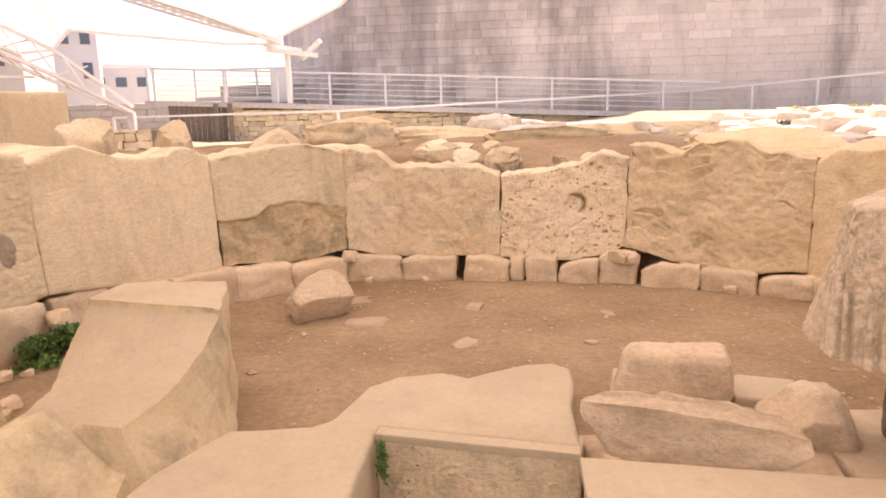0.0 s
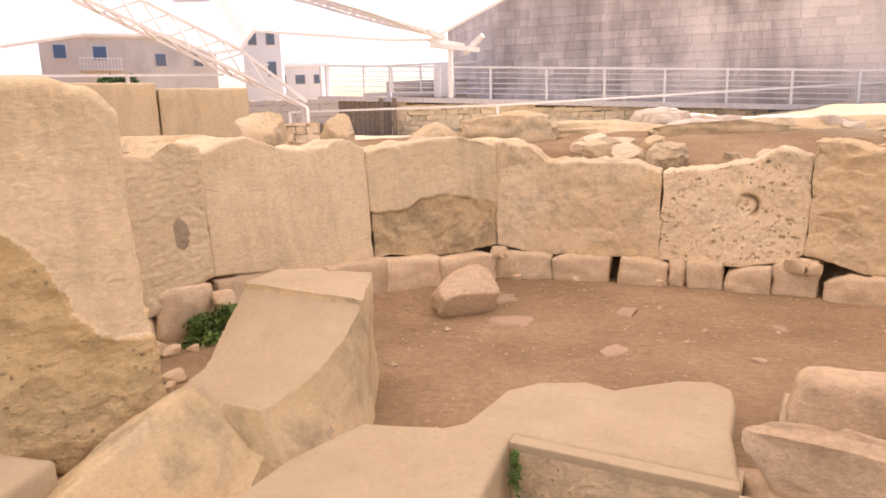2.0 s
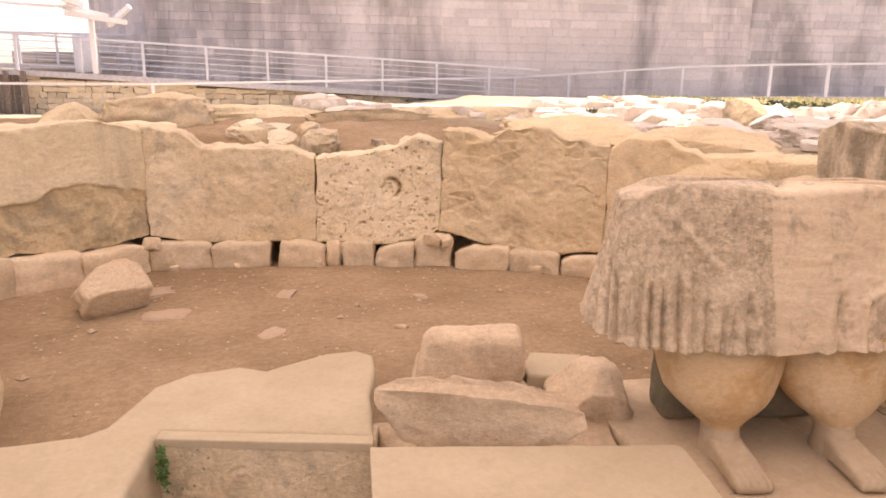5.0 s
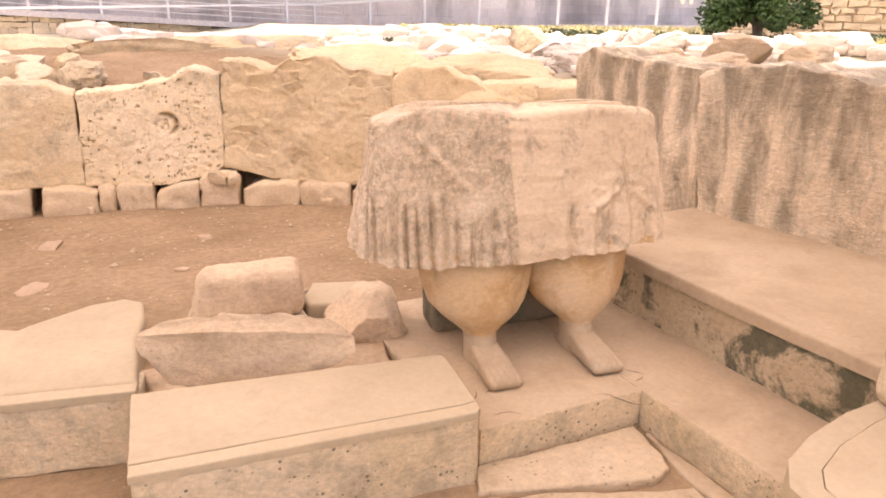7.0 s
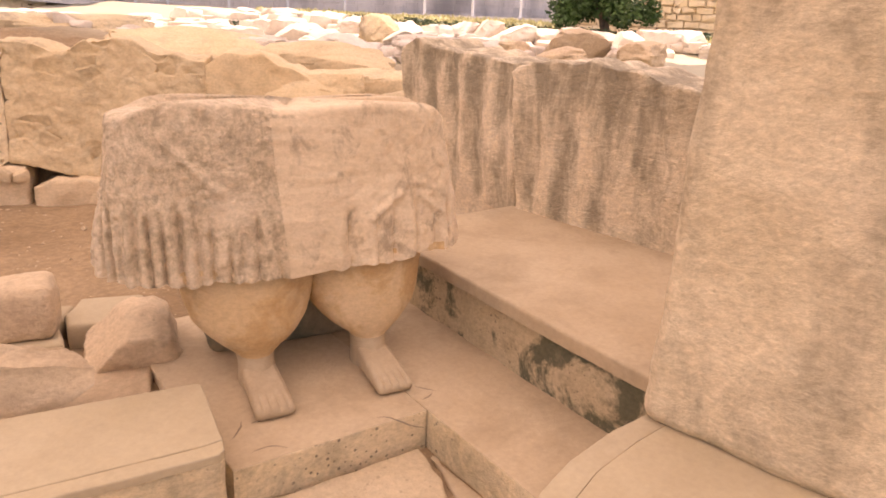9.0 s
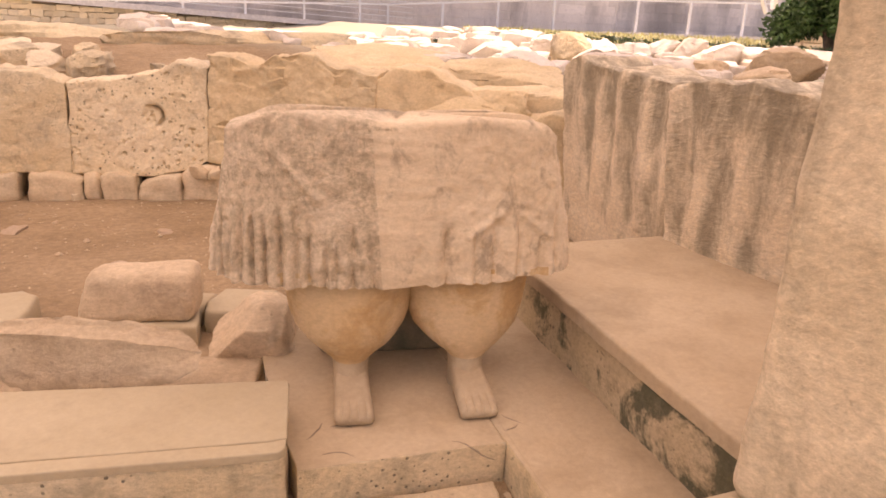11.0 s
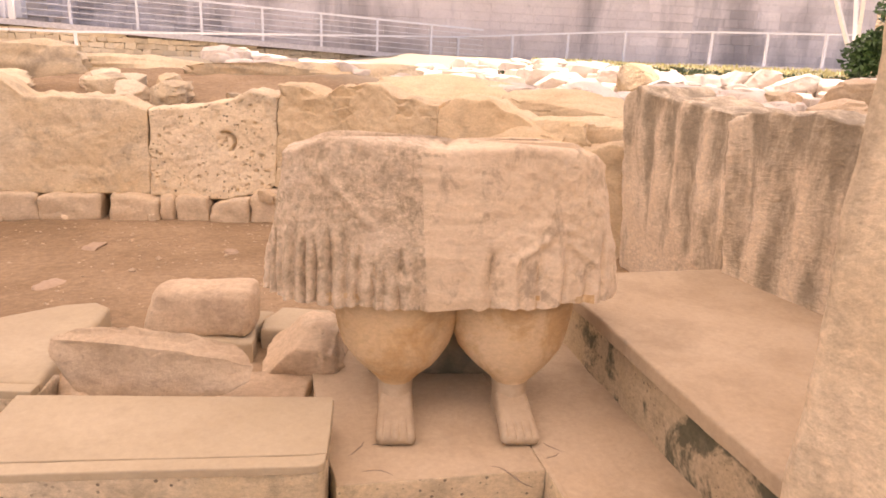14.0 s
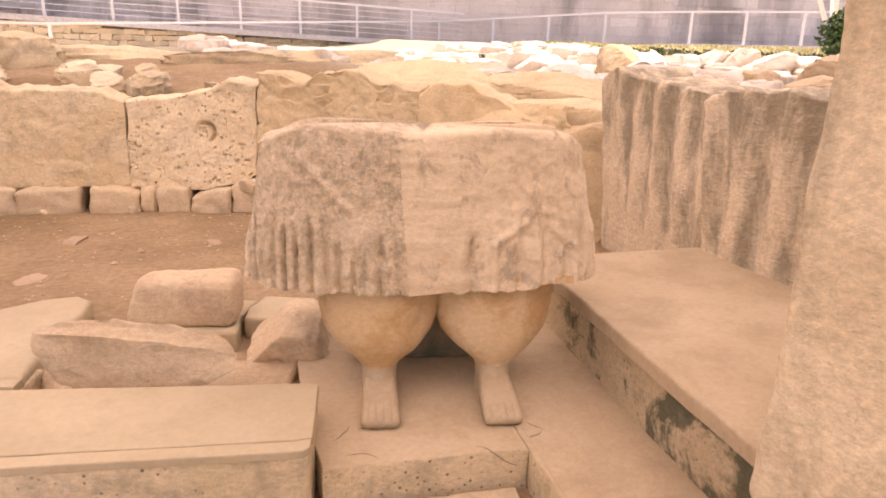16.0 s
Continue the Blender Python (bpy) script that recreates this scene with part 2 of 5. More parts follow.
M_DECK = plain_mat("pale_deck_edge", (0.62, 0.58, 0.56), 0.6)
M_WOOD = plain_mat("weathered_wood", (0.22, 0.17, 0.13), 0.8, 0, 0.25, 20)
M_SHUTTER = plain_mat("blue_shutter", (0.06, 0.12, 0.22), 0.5)
M_GLASSY = plain_mat("dark_window", (0.12, 0.15, 0.2), 0.15)
M_LEAF = plain_mat("leaf_green", (0.05, 0.11, 0.025), 0.6, 0, 0.5, 3.0)
M_WEED = plain_mat("weed_green", (0.1, 0.19, 0.04), 0.6, 0, 0.5, 3.0)
M_LEAF2 = plain_mat("shrub_green", (0.07, 0.11, 0.05), 0.6, 0, 0.5, 3.0)
M_STRAW = plain_mat("dry_grass", (0.55, 0.52, 0.25), 0.8, 0, 0.4, 2.0)
M_BARK = plain_mat("bark", (0.12, 0.085, 0.06), 0.9, 0, 0.3, 12)


def earth_mat():
    m, nodes, links, bsdf = nodes_of("trodden_earth")
    tc = nodes.new("ShaderNodeTexCoord")
    a = add(nodes, "ShaderNodeTexNoise", Scale=0.9, Detail=7.0, Roughness=0.65)
    b = add(nodes, "ShaderNodeTexNoise", Scale=20.0, Detail=8.0, Roughness=0.75)
    v = add(nodes, "ShaderNodeTexVoronoi", Scale=42.0)
    for n in (a, b, v):
        links.new(tc.outputs["Object"], n.inputs["Vector"])
    r = ramp(nodes, 0.32, 0.7, (0.25, 0.168, 0.095, 1), (0.42, 0.3, 0.185, 1))
    links.new(a.outputs["Fac"], r.inputs[0])
    r2 = ramp(nodes, 0.38, 0.66, (0.78, 0.77, 0.75, 1), (1.1, 1.08, 1.05, 1))
    links.new(b.outputs["Fac"], r2.inputs[0])
    col = mix(nodes, links, 1.0, r.outputs[0], r2.outputs[0], "MULTIPLY")
    sep, away = nodes.new("ShaderNodeSeparateXYZ"), nodes.new("ShaderNodeMath")
    links.new(tc.outputs["Object"], sep.inputs[0])
    away.operation = "ADD"
    links.new(sep.outputs[0], away.inputs[0])
    links.new(sep.outputs[1], away.inputs[1])
    span = add(nodes, "ShaderNodeMapRange")
    links.new(away.outputs[0], span.inputs[0])
    span.inputs[1].default_value, span.inputs[2].default_value = 11.5, 13.5
    col = mix(nodes, links, span.outputs[0], col, (0.42, 0.375, 0.27))
    grit = ramp(nodes, 0.0, 0.16, (1, 1, 1, 1), (0, 0, 0, 1))
    links.new(v.outputs["Distance"], grit.inputs[0])
    col = mix(nodes, links, grit.outputs[0], col, (0.5, 0.4, 0.3))
    links.new(col, bsdf.inputs["Base Color"])
    bu = add(nodes, "ShaderNodeBump", Strength=0.6, Distance=0.015)
    links.new(b.outputs["Fac"], bu.inputs["Height"])
    links.new(bu.outputs[0], bsdf.inputs["Normal"])
    bsdf.inputs["Roughness"].default_value = 0.95
    bsdf.inputs["Specular IOR Level"].default_value = 0.1
    return m


M_EARTH = earth_mat()


def membrane_mat():
    m, nodes, links, bsdf = nodes_of("white_tent_membrane")
    nodes.remove(bsdf)
    tl, df, mx = add(nodes, "ShaderNodeBsdfTranslucent", Color=(0.86, 0.82, 0.78, 1)), add(nodes, "ShaderNodeBsdfDiffuse", Color=(0.85, 0.83, 0.8, 1)), nodes.new("ShaderNodeMixShader")
    tc = nodes.new("ShaderNodeTexCoord")
    n = add(nodes, "ShaderNodeTexNoise", Scale=0.6, Detail=3.0)
    links.new(tc.outputs["Object"], n.inputs["Vector"])
    r = ramp(nodes, 0.3, 0.7, (0.8, 0.77, 0.74, 1), (0.88, 0.85, 0.82, 1))
    links.new(n.outputs["Fac"], r.inputs[0])
    links.new(r.outputs[0], tl.inputs["Color"])
    mx.inputs[0].default_value = 0.35
    links.new(tl.outputs[0], mx.inputs[1])
    links.new(df.outputs[0], mx.inputs[2])
    links.new(mx.outputs[0], nodes["Material Output"].inputs[0])
    return m


M_TENT = membrane_mat()


# ---- mesh builders ----
def clamp(v, a, b):
    return max(a, min(b, v))


def smooth(a, b, v):
    k = clamp((v - a) / (b - a), 0, 1)
    return k * k * (3 - 2 * k)


def interp(keys, u):
    """Smooth height along a short list of (u, value)."""
    if u <= keys[0][0]:
        return keys[0][1]
    for (a, va), (b, vb) in zip(keys, keys[1:]):
        if u <= b:
            return va + (vb - va) * smooth(a, b, u)
    return keys[-1][1]


def nz(p, s=1.0):
    return noise.noise(Vector(p) * s)


def fr(p, s=1.0, octaves=4):
    return noise.fractal(Vector(p) * s, 0.9, 2.1, octaves)


def mesh_of(name, bm, material):
    me = bpy.data.meshes.new(name)
    bmesh.ops.recalc_face_normals(bm, faces=bm.faces)
    bm.to_mesh(me)
    bm.free()
    for p in me.polygons:
        p.use_smooth = True
    me.set_sharp_from_angle(angle=radians(48))
    for m in material if isinstance(material, (list, tuple)) else [material]:
        me.materials.append(m)
    return me


def thing(name, bm, material, at=(0, 0, 0), turn=0.0, label="", category="", group="", kind="", second=None):
    """A top-level thing of one mesh, its origin at its base. second: where its other stone shows."""
    me = mesh_of(name, bm, material)
    if second:
        for p in me.polygons:
            p.material_index = int(second(p.center))
    ob = new(name, me)
    ob.matrix_world = pose(*at, 0, 0, turn)
    return tagged(ob, label, category, group, kind)


def part(name, bm, material, parent, label="", at=(0, 0, 0), turn=0.0):
    ob = new(name, mesh_of(name, bm, material))
    ob.parent = parent
    ob.matrix_basis = pose(*at, 0, 0, turn)
    return tagged(ob, label)


def base(name, at=(0, 0, 0), turn=0.0, label="", category="", group="", kind=""):
    ob = new(name)
    ob.matrix_world = pose(*at, 0, 0, turn)
    return tagged(ob, label, category, group, kind)


def steps(n, edge):
    """Positions from -1 to 1 with extra ones close to both ends."""
    inner = [-1 + edge + (2 - 2 * edge) * i / n for i in range(n + 1)]
    return [-1, -1 + edge * 0.3, *inner, 1 - edge * 0.3, 1]


def solid(xs, ys, zs, fn, bm=None):
    """The surface of a box over three rows of positions, each point moved by fn(a, b, c)."""
    bm = bm or bmesh.new()
    nx, ny, nzz = len(xs) - 1, len(ys) - 1, len(zs) - 1
    made = {}

    def v(i, j, k):
        if (i, j, k) not in made:
            made[i, j, k] = bm.verts.new(fn(xs[i], ys[j], zs[k]))
        return made[i, j, k]

    for i in range(nx):
        for j in range(ny):
            for k in (0, nzz):
                bm.faces.new((v(i, j, k), v(i + 1, j, k), v(i + 1, j + 1, k), v(i, j + 1, k)))
        for k in range(nzz):
            for j in (0, ny):
                bm.faces.new((v(i, j, k), v(i + 1, j, k), v(i + 1, j, k + 1), v(i, j, k + 1)))
    for j in range(ny):
        for k in range(nzz):
            for i in (0, nx):
                bm.faces.new((v(i, j, k), v(i, j + 1, k), v(i, j + 1, k + 1), v(i, j, k + 1)))
    return bm


def rounded(a, b, c, hx, hy, hz, r):
    """A point of a rounded box, and its outward direction."""
    p = Vector((a * hx, b * hy, c * hz))
    q = Vector((clamp(p.x, -hx + r, hx - r), clamp(p.y, -hy + r, hy - r), clamp(p.z, -hz + r, hz - r)))
    d = p - q
    n = d.normalized() if d.length > 1e-6 else Vector((0, 0, 1))
    return q + n * r, n


def orthostat(name, p0, p1, low, top, lean, thick, material, label, relief="plain", seed=0, group="wall slabs", zero=0.0, turns=(0, 0), second=None, shear=0.0, fine=0.028):
    """An upright megalith: its face runs from p0 to p1, low and top are (u, height) rows for its lower and upper edge."""
    p0, p1 = Vector(p0), Vector(p1)
    length = (p1 - p0).length
    ex = (p1 - p0) / length
    turn = math.degrees(math.atan2(ex.y, ex.x))
    nu, nv = max(24, int(length / fine)), int(1.0 / fine)

    def fn(a, b, c):
        r = 0.016
        u0 = (a + 1) / 2
        lo_, hi_ = interp(low, u0) - zero, interp(top, u0) - zero
        hz = (hi_ - lo_) / 2
        p, n = rounded(a, b, c, length / 2 + 0.001, thick / 2, hz, r)
        p.z += (lo_ + hi_) / 2
        k = smooth(-1, 1, c)
        # crest slopes down a little towards the back
        p.y += thick / 2 + lean * p.z
        # neighbours lean apart on the curve, so the slab widens upwards to meet them
        p.x += shear * p.z
        side = turns[0] if p.x < 0 else turns[1]
        p.x *= 1 + 2 / length * lean * max(0, p.z) * math.tan(radians(side) / 2)
        w = Vector((p.x + seed * 7.3, p.y, p.z))
        d = 0.011 * fr(w, 3.0) + 0.004 * nz(w, 22)
        if relief == "tooled":
            d += 0.006 * fr((w.x, w.y, w.z * 2.2), 16) + 0.02 * math.sin(2 * math.pi * p.x / 0.5) * smooth(-0.2, 1, c)
        elif relief == "hewn":
            # overlapping scallops left by the pick, each with a small overhanging lip
            q = Vector((w.x * 7 + 0.5 * nz(w, 9), seed * 3.1, w.z * 10 + 0.5 * nz(w, 8)))
            spot = noise.voronoi(q)[1][0]
            deep = smooth(0.0, 0.35, nz(spot * 3.7)) * smooth(-0.4, 0.2, nz(w, 2.4))
            d += deep * (0.024 * clamp(q.z - spot.z, -0.5, 0.5) - 0.016) + 0.016 * fr(w, 4.5) + 0.006 * fr(w, 15)
        elif relief == "rough":
            flake = smooth(-0.1, 0.4, nz((w.x * 2.2, 5.0, w.z * 4.5)) + 0.3 * nz(w, 9))
            d += 0.012 * fr(w, 6) - flake * (0.007 - 0.012 * fr((w.x, w.y, w.z * 1.6), 13))
        elif relief == "flutes":
            d += 0.014 * math.sin(2 * math.pi * p.x / 0.27) * smooth(-1.2, 0.2, c) + 0.008 * fr((w.x, w.y, w.z * 3.5), 14)
        elif relief == "half":
            k = smooth(BREAK(p) + 0.015, BREAK(p) - 0.015, p.z)
            d += k * (0.02 * fr(w, 7) - 0.022)
        elif relief == "hole":
            hx, hz_ = p.x - 0.1 * length, p.z - 0.69
            rr = math.hypot(hx, hz_)
            if b < 0:
                ang = math.atan2(hz_, hx)
                rim = math.exp(-((rr - 0.085) / 0.016) ** 2)
                p.y += 0.075 * rim * smooth(-1.6, -0.5, ang) * smooth(2.4, 1.2, ang) + 0.02 * smooth(0.09, 0.05, rr) + 0.025 * smooth(0.03, 0.01, math.hypot(hx + 0.0, hz_))
            d += 0.012 * fr(w, 5) + 0.004 * fr(w, 16)
            # weathered holes, thickest towards the lower corner and along one edge
            q = Vector((w.x * 21, 2.0, w.z * 21))
            near, spots = noise.voronoi(q)
            thick_set = max(smooth(-0.15, 0.4, p.x) * smooth(0.78, 0.4, p.z), 0.7 * smooth(-0.4, -0.52, p.x)) + 0.25 * nz(w, 3)
            if b < -0.9 and nz(spots[0] * 3.3) < -0.28 + 0.75 * thick_set:
                d -= 0.026 * smooth(0.36 + 0.2 * nz(spots[0] * 7.7), 0.14, near[0])
        if c > 0.98:
            d += 0.02 * fr(w, 6)
        return p + n * d

    bm = solid(steps(nu, 0.03), steps(5, 0.15), steps(nv, 0.05), fn)
    mid = (p0 + p1) / 2
    return thing(name, bm, material, (mid.x, mid.y, zero), turn, label, "megalith", group, "", second)


def rock(size, seed, box=0.5, rough=0.1, cuts=3, n=12, flat_base=True, bm=None, place=None):
    """A boulder about its base point: a box drawn towards a ball, split by a few planes and roughened."""
    rng = random.Random(seed)
    planes = []
    for _ in range(cuts):
        d = Vector((rng.uniform(-1, 1), rng.uniform(-1, 1), rng.uniform(-0.2, 1))).normalized()
        planes.append((d, rng.uniform(0.68, 0.9)))
    hx, hy, hz = (s / 2 for s in size)

    def fn(a, b, c):
        p = Vector((a, b, c))
        p = p.lerp(p.normalized() * 1.12, 1 - box)
        w = p + Vector((seed * 3.7, seed * 1.3, 0))
        p *= 1 + rough * 1.3 * fr(w, 1.1)
        for d, far in planes:
            over = p.dot(d) - far
            if over > 0:
                p -= d * over * 0.92
        p *= 1 + rough * 0.35 * fr(w, 4.5) + rough * 0.22 * fr(w, 11)
        q = Vector((p.x * hx, p.y * hy, p.z * hz + hz))
        if flat_base and q.z < 0.03 * hz:
            q.z = 0.03 * hz * (q.z / (hz + 1e-6))
        return place @ q if place else q

    row = [-1 + 2 * i / n for i in range(n + 1)]
    return solid(row, row, row, fn, bm)


def prism(outline, z0, z1, bevel=0.02, rough=0.006, seed=0, step=0.05, bm=None):
    """A slab over an outline, with worn rounded upper edges."""
    bm = bm or bmesh.new()
    pts = []
    for (ax, ay), (bx, by) in zip(outline, outline[1:] + outline[:1]):
        n = max(1, int(math.hypot(bx - ax, by - ay) / step))
        pts += [Vector((ax + (bx - ax) * i / n, ay + (by - ay) * i / n, 0)) for i in range(n)]
    count = len(pts)
    area = sum(pts[i].x * pts[(i + 1) % count].y - pts[(i + 1) % count].x * pts[i].y for i in range(count))
    sign = 1 if area > 0 else -1
    inward = []
    for i, p in enumerate(pts):
        t = (pts[(i + 1) % count] - pts[i - 1]).normalized()
        inward.append(Vector((-t.y, t.x, 0)) * sign)
    rings = []
    deep = [z0 + (z1 - bevel - z0) * k / 4 for k in range(5)]
    for inset, z in [(0, z) for z in deep] + [(bevel * 0.12, z1 - bevel * 0.5), (bevel * 0.45, z1 - bevel * 0.14), (bevel, z1)]:
        ring = []
        for p, d in zip(pts, inward):
            w = Vector((p.x + seed, p.y, z))
            ring.append(bm.verts.new(p + d * (inset + rough * fr(w, 5)) + Vector((0, 0, z + 0.4 * rough * fr(w, 3)))))
        rings.append(ring)
    for low, high in zip(rings, rings[1:]):
        for i in range(count):
            bm.faces.new((low[i], low[(i + 1) % count], high[(i + 1) % count], high[i]))
    for ring in (rings[0], rings[-1]):
        for tri in tessellate_polygon([[v.co for v in ring]]):
            try:
                bm.faces.new([ring[i] for i in tri])
            except ValueError:
                pass
    return bm


def box_bm(hx, hy, hz, r=0.01, seed=0, rough=0.003, n=(6, 4, 4), lift=True):
    """A worn rounded block standing on its base point."""
    def fn(a, b, c):
        p, d = rounded(a, b, c, hx, hy, hz, min(r, hx, hy, hz))
        w = p + Vector((seed * 5.1, 0, 0))
        return p + d * rough * fr(w, 6) + Vector((0, 0, hz if lift else 0))

    return solid(steps(n[0], min(0.5, r / hx)), steps(n[1], min(0.5, r / hy)), steps(n[2], min(0.5, r / hz)), fn)


def beam(a, b, w, h=None, bm=None):
    """A square bar from a to b."""
    bm = bm or bmesh.new()
    a, b = Vector(a), Vector(b)
    d = (b - a).normalized()
    side = d.cross(Vector((0, 0, 1)))
    side = side.normalized() if side.length > 1e-4 else Vector((1, 0, 0))
    up = side.cross(d).normalized()
    h = h or w
    q = [[bm.verts.new(p + side * s * w / 2 + up * t * h / 2) for s, t in ((-1, -1), (1, -1), (1, 1), (-1, 1))] for p in (a, b)]
    for i in range(4):
        bm.faces.new((q[0][i], q[0][(i + 1) % 4], q[1][(i + 1) % 4], q[1][i]))
    bm.faces.new(q[0][::-1])
    bm.faces.new(q[1])
    return bm


def tube(points, radii, sides=10, bm=None, cap=True):
    """A round bar along points."""
    bm = bm or bmesh.new()
    rings = []
    for i, p in enumerate(points):
        p = Vector(p)
        d = (Vector(points[min(i + 1, len(points) - 1)]) - Vector(points[max(i - 1, 0)])).normalized()
        s = d.cross(Vector((0, 1, 0.01)))
        s = s.normalized() if s.length > 1e-4 else Vector((1, 0, 0))
        t = d.cross(s).normalized()
        r = radii[i] if isinstance(radii, (list, tuple)) else radii
        rings.append([bm.verts.new(p + (s * math.cos(k) + t * math.sin(k)) * r) for k in (2 * math.pi * j / sides for j in range(sides))])
    for a, b in zip(rings, rings[1:]):
        for j in range(sides):
            bm.faces.new((a[j], a[(j + 1) % sides], b[(j + 1) % sides], b[j]))
    if cap:
        bm.faces.new(rings[0][::-1])
        bm.faces.new(rings[-1])
    return bm


def leaves(bm, centre, spread, count, size, rng):
    """Small leaf blades scattered through an uneven clump."""
    for _ in range(count):
        d = Vector((rng.gauss(0, 1), rng.gauss(0, 1), rng.gauss(0, 1))).normalized()
        p = Vector(centre) + Vector((d.x * spread[0], d.y * spread[1], d.z * spread[2])) * (rng.random() ** 0.45)
        q = Euler((rng.uniform(0, 6.3), rng.uniform(0, 6.3), rng.uniform(0, 6.3))).to_matrix()
        s = size * rng.uniform(0.6, 1.4)
        v = [bm.verts.new(p + q @ Vector(o) * s) for o in ((-0.2, -0.5, 0), (0.25, -0.1, 0.06), (0, 0.6, 0), (-0.28, 0, 0.06))]
        bm.faces.new(v)

# ---- ground ----
def ground_height(x, y):
    f = ((x - 0.5) / 3.6) ** 2 + ((y - 3.2) / 3.6) ** 2
    w = Vector((x, y, 0))
    rise = smooth(1.1, 1.34, f) * smooth(3.0, 5.0, y) * (1 - 0.45 * smooth(3.0, 3.8, x) * smooth(8, 6, y))
    rise *= 1 - smooth(3.5, 3.9, x) * (1 - smooth(0.0, 0.2, 0.653 * (x - 3.98) + 0.757 * (y - 5.3)))
    right = smooth(4.75, 5.0, x) * smooth(-1, 1.5, y)
    left = smooth(-3.0, -3.6, x) * smooth(0.5, 2.5, y) * 0.9
    k = max(rise, right, left)
    far = math.hypot(x - 0.5, y - 1)
    fill = 0.93 + 0.2 * smooth(6.4, 8.6, far) * smooth(-1.5, 0.2, x) * smooth(5.5, 3.0, x) + 0.1 * smooth(7.5, 11, far) - 0.25 * smooth(13, 17, far) * smooth(6, -4, x) + 0.02 * max(0, far - 26)
    fill += smooth(3.5, 6.5, x) * (0.05 * smooth(7, 10, far) + 0.18 * smooth(11.3, 12.6, far) + 0.15 * smooth(14, 20, far))
    fill -= 0.2 * smooth(8.8, 10.8, far) * smooth(0.8, 2.6, x) * smooth(7.6, 5.6, x) * smooth(19, 16, far)
    floor = 0.0 - 0.118 * smooth(3.0, 2.7, y) * smooth(-1.6, -1.0, x) * smooth(4.0, 3.6, x)
    floor = min(floor, -0.16 * smooth(0.02, 0.08, x) * smooth(1.1, 1.04, x) * smooth(3.42, 3.34, y))
    bump = 0.02 * fr(w, 0.9) + 0.007 * fr(w, 5)
    h = floor * (1 - k) + fill * k + bump * (1 + 2.5 * k)
    return h


def axis(lo_, a, b, hi_, fine, grow=1.17):
    row, s = [], fine
    v = a
    while v < b:
        row.append(v)
        v += fine
    end = v
    while end < hi_:
        row.append(end)
        s *= grow
        end += s
    row.append(hi_)
    s, v = fine, a
    head = []
    while v > lo_:
        s *= grow
        v -= s
        head.append(max(v, lo_))
    return sorted(set(head)) + row


def build_ground():
    xs, ys = axis(-900, -3.4, 5.2, 900, 0.06), axis(-900, 1.5, 8.6, 900, 0.06)
    verts = [(x, y, ground_height(x, y)) for y in ys for x in xs]
    n = len(xs)
    faces = [(j * n + i, j * n + i + 1, (j + 1) * n + i + 1, (j + 1) * n + i) for j in range(len(ys) - 1) for i in range(n - 1)]
    me = bpy.data.meshes.new("ground")
    me.from_pydata(verts, [], faces)
    for p in me.polygons:
        p.use_smooth = True
    me.materials.append(M_EARTH)
    tagged(new("ground", me), "brown trodden earth with grit and small stones", "ground", kind="structure")


build_ground()


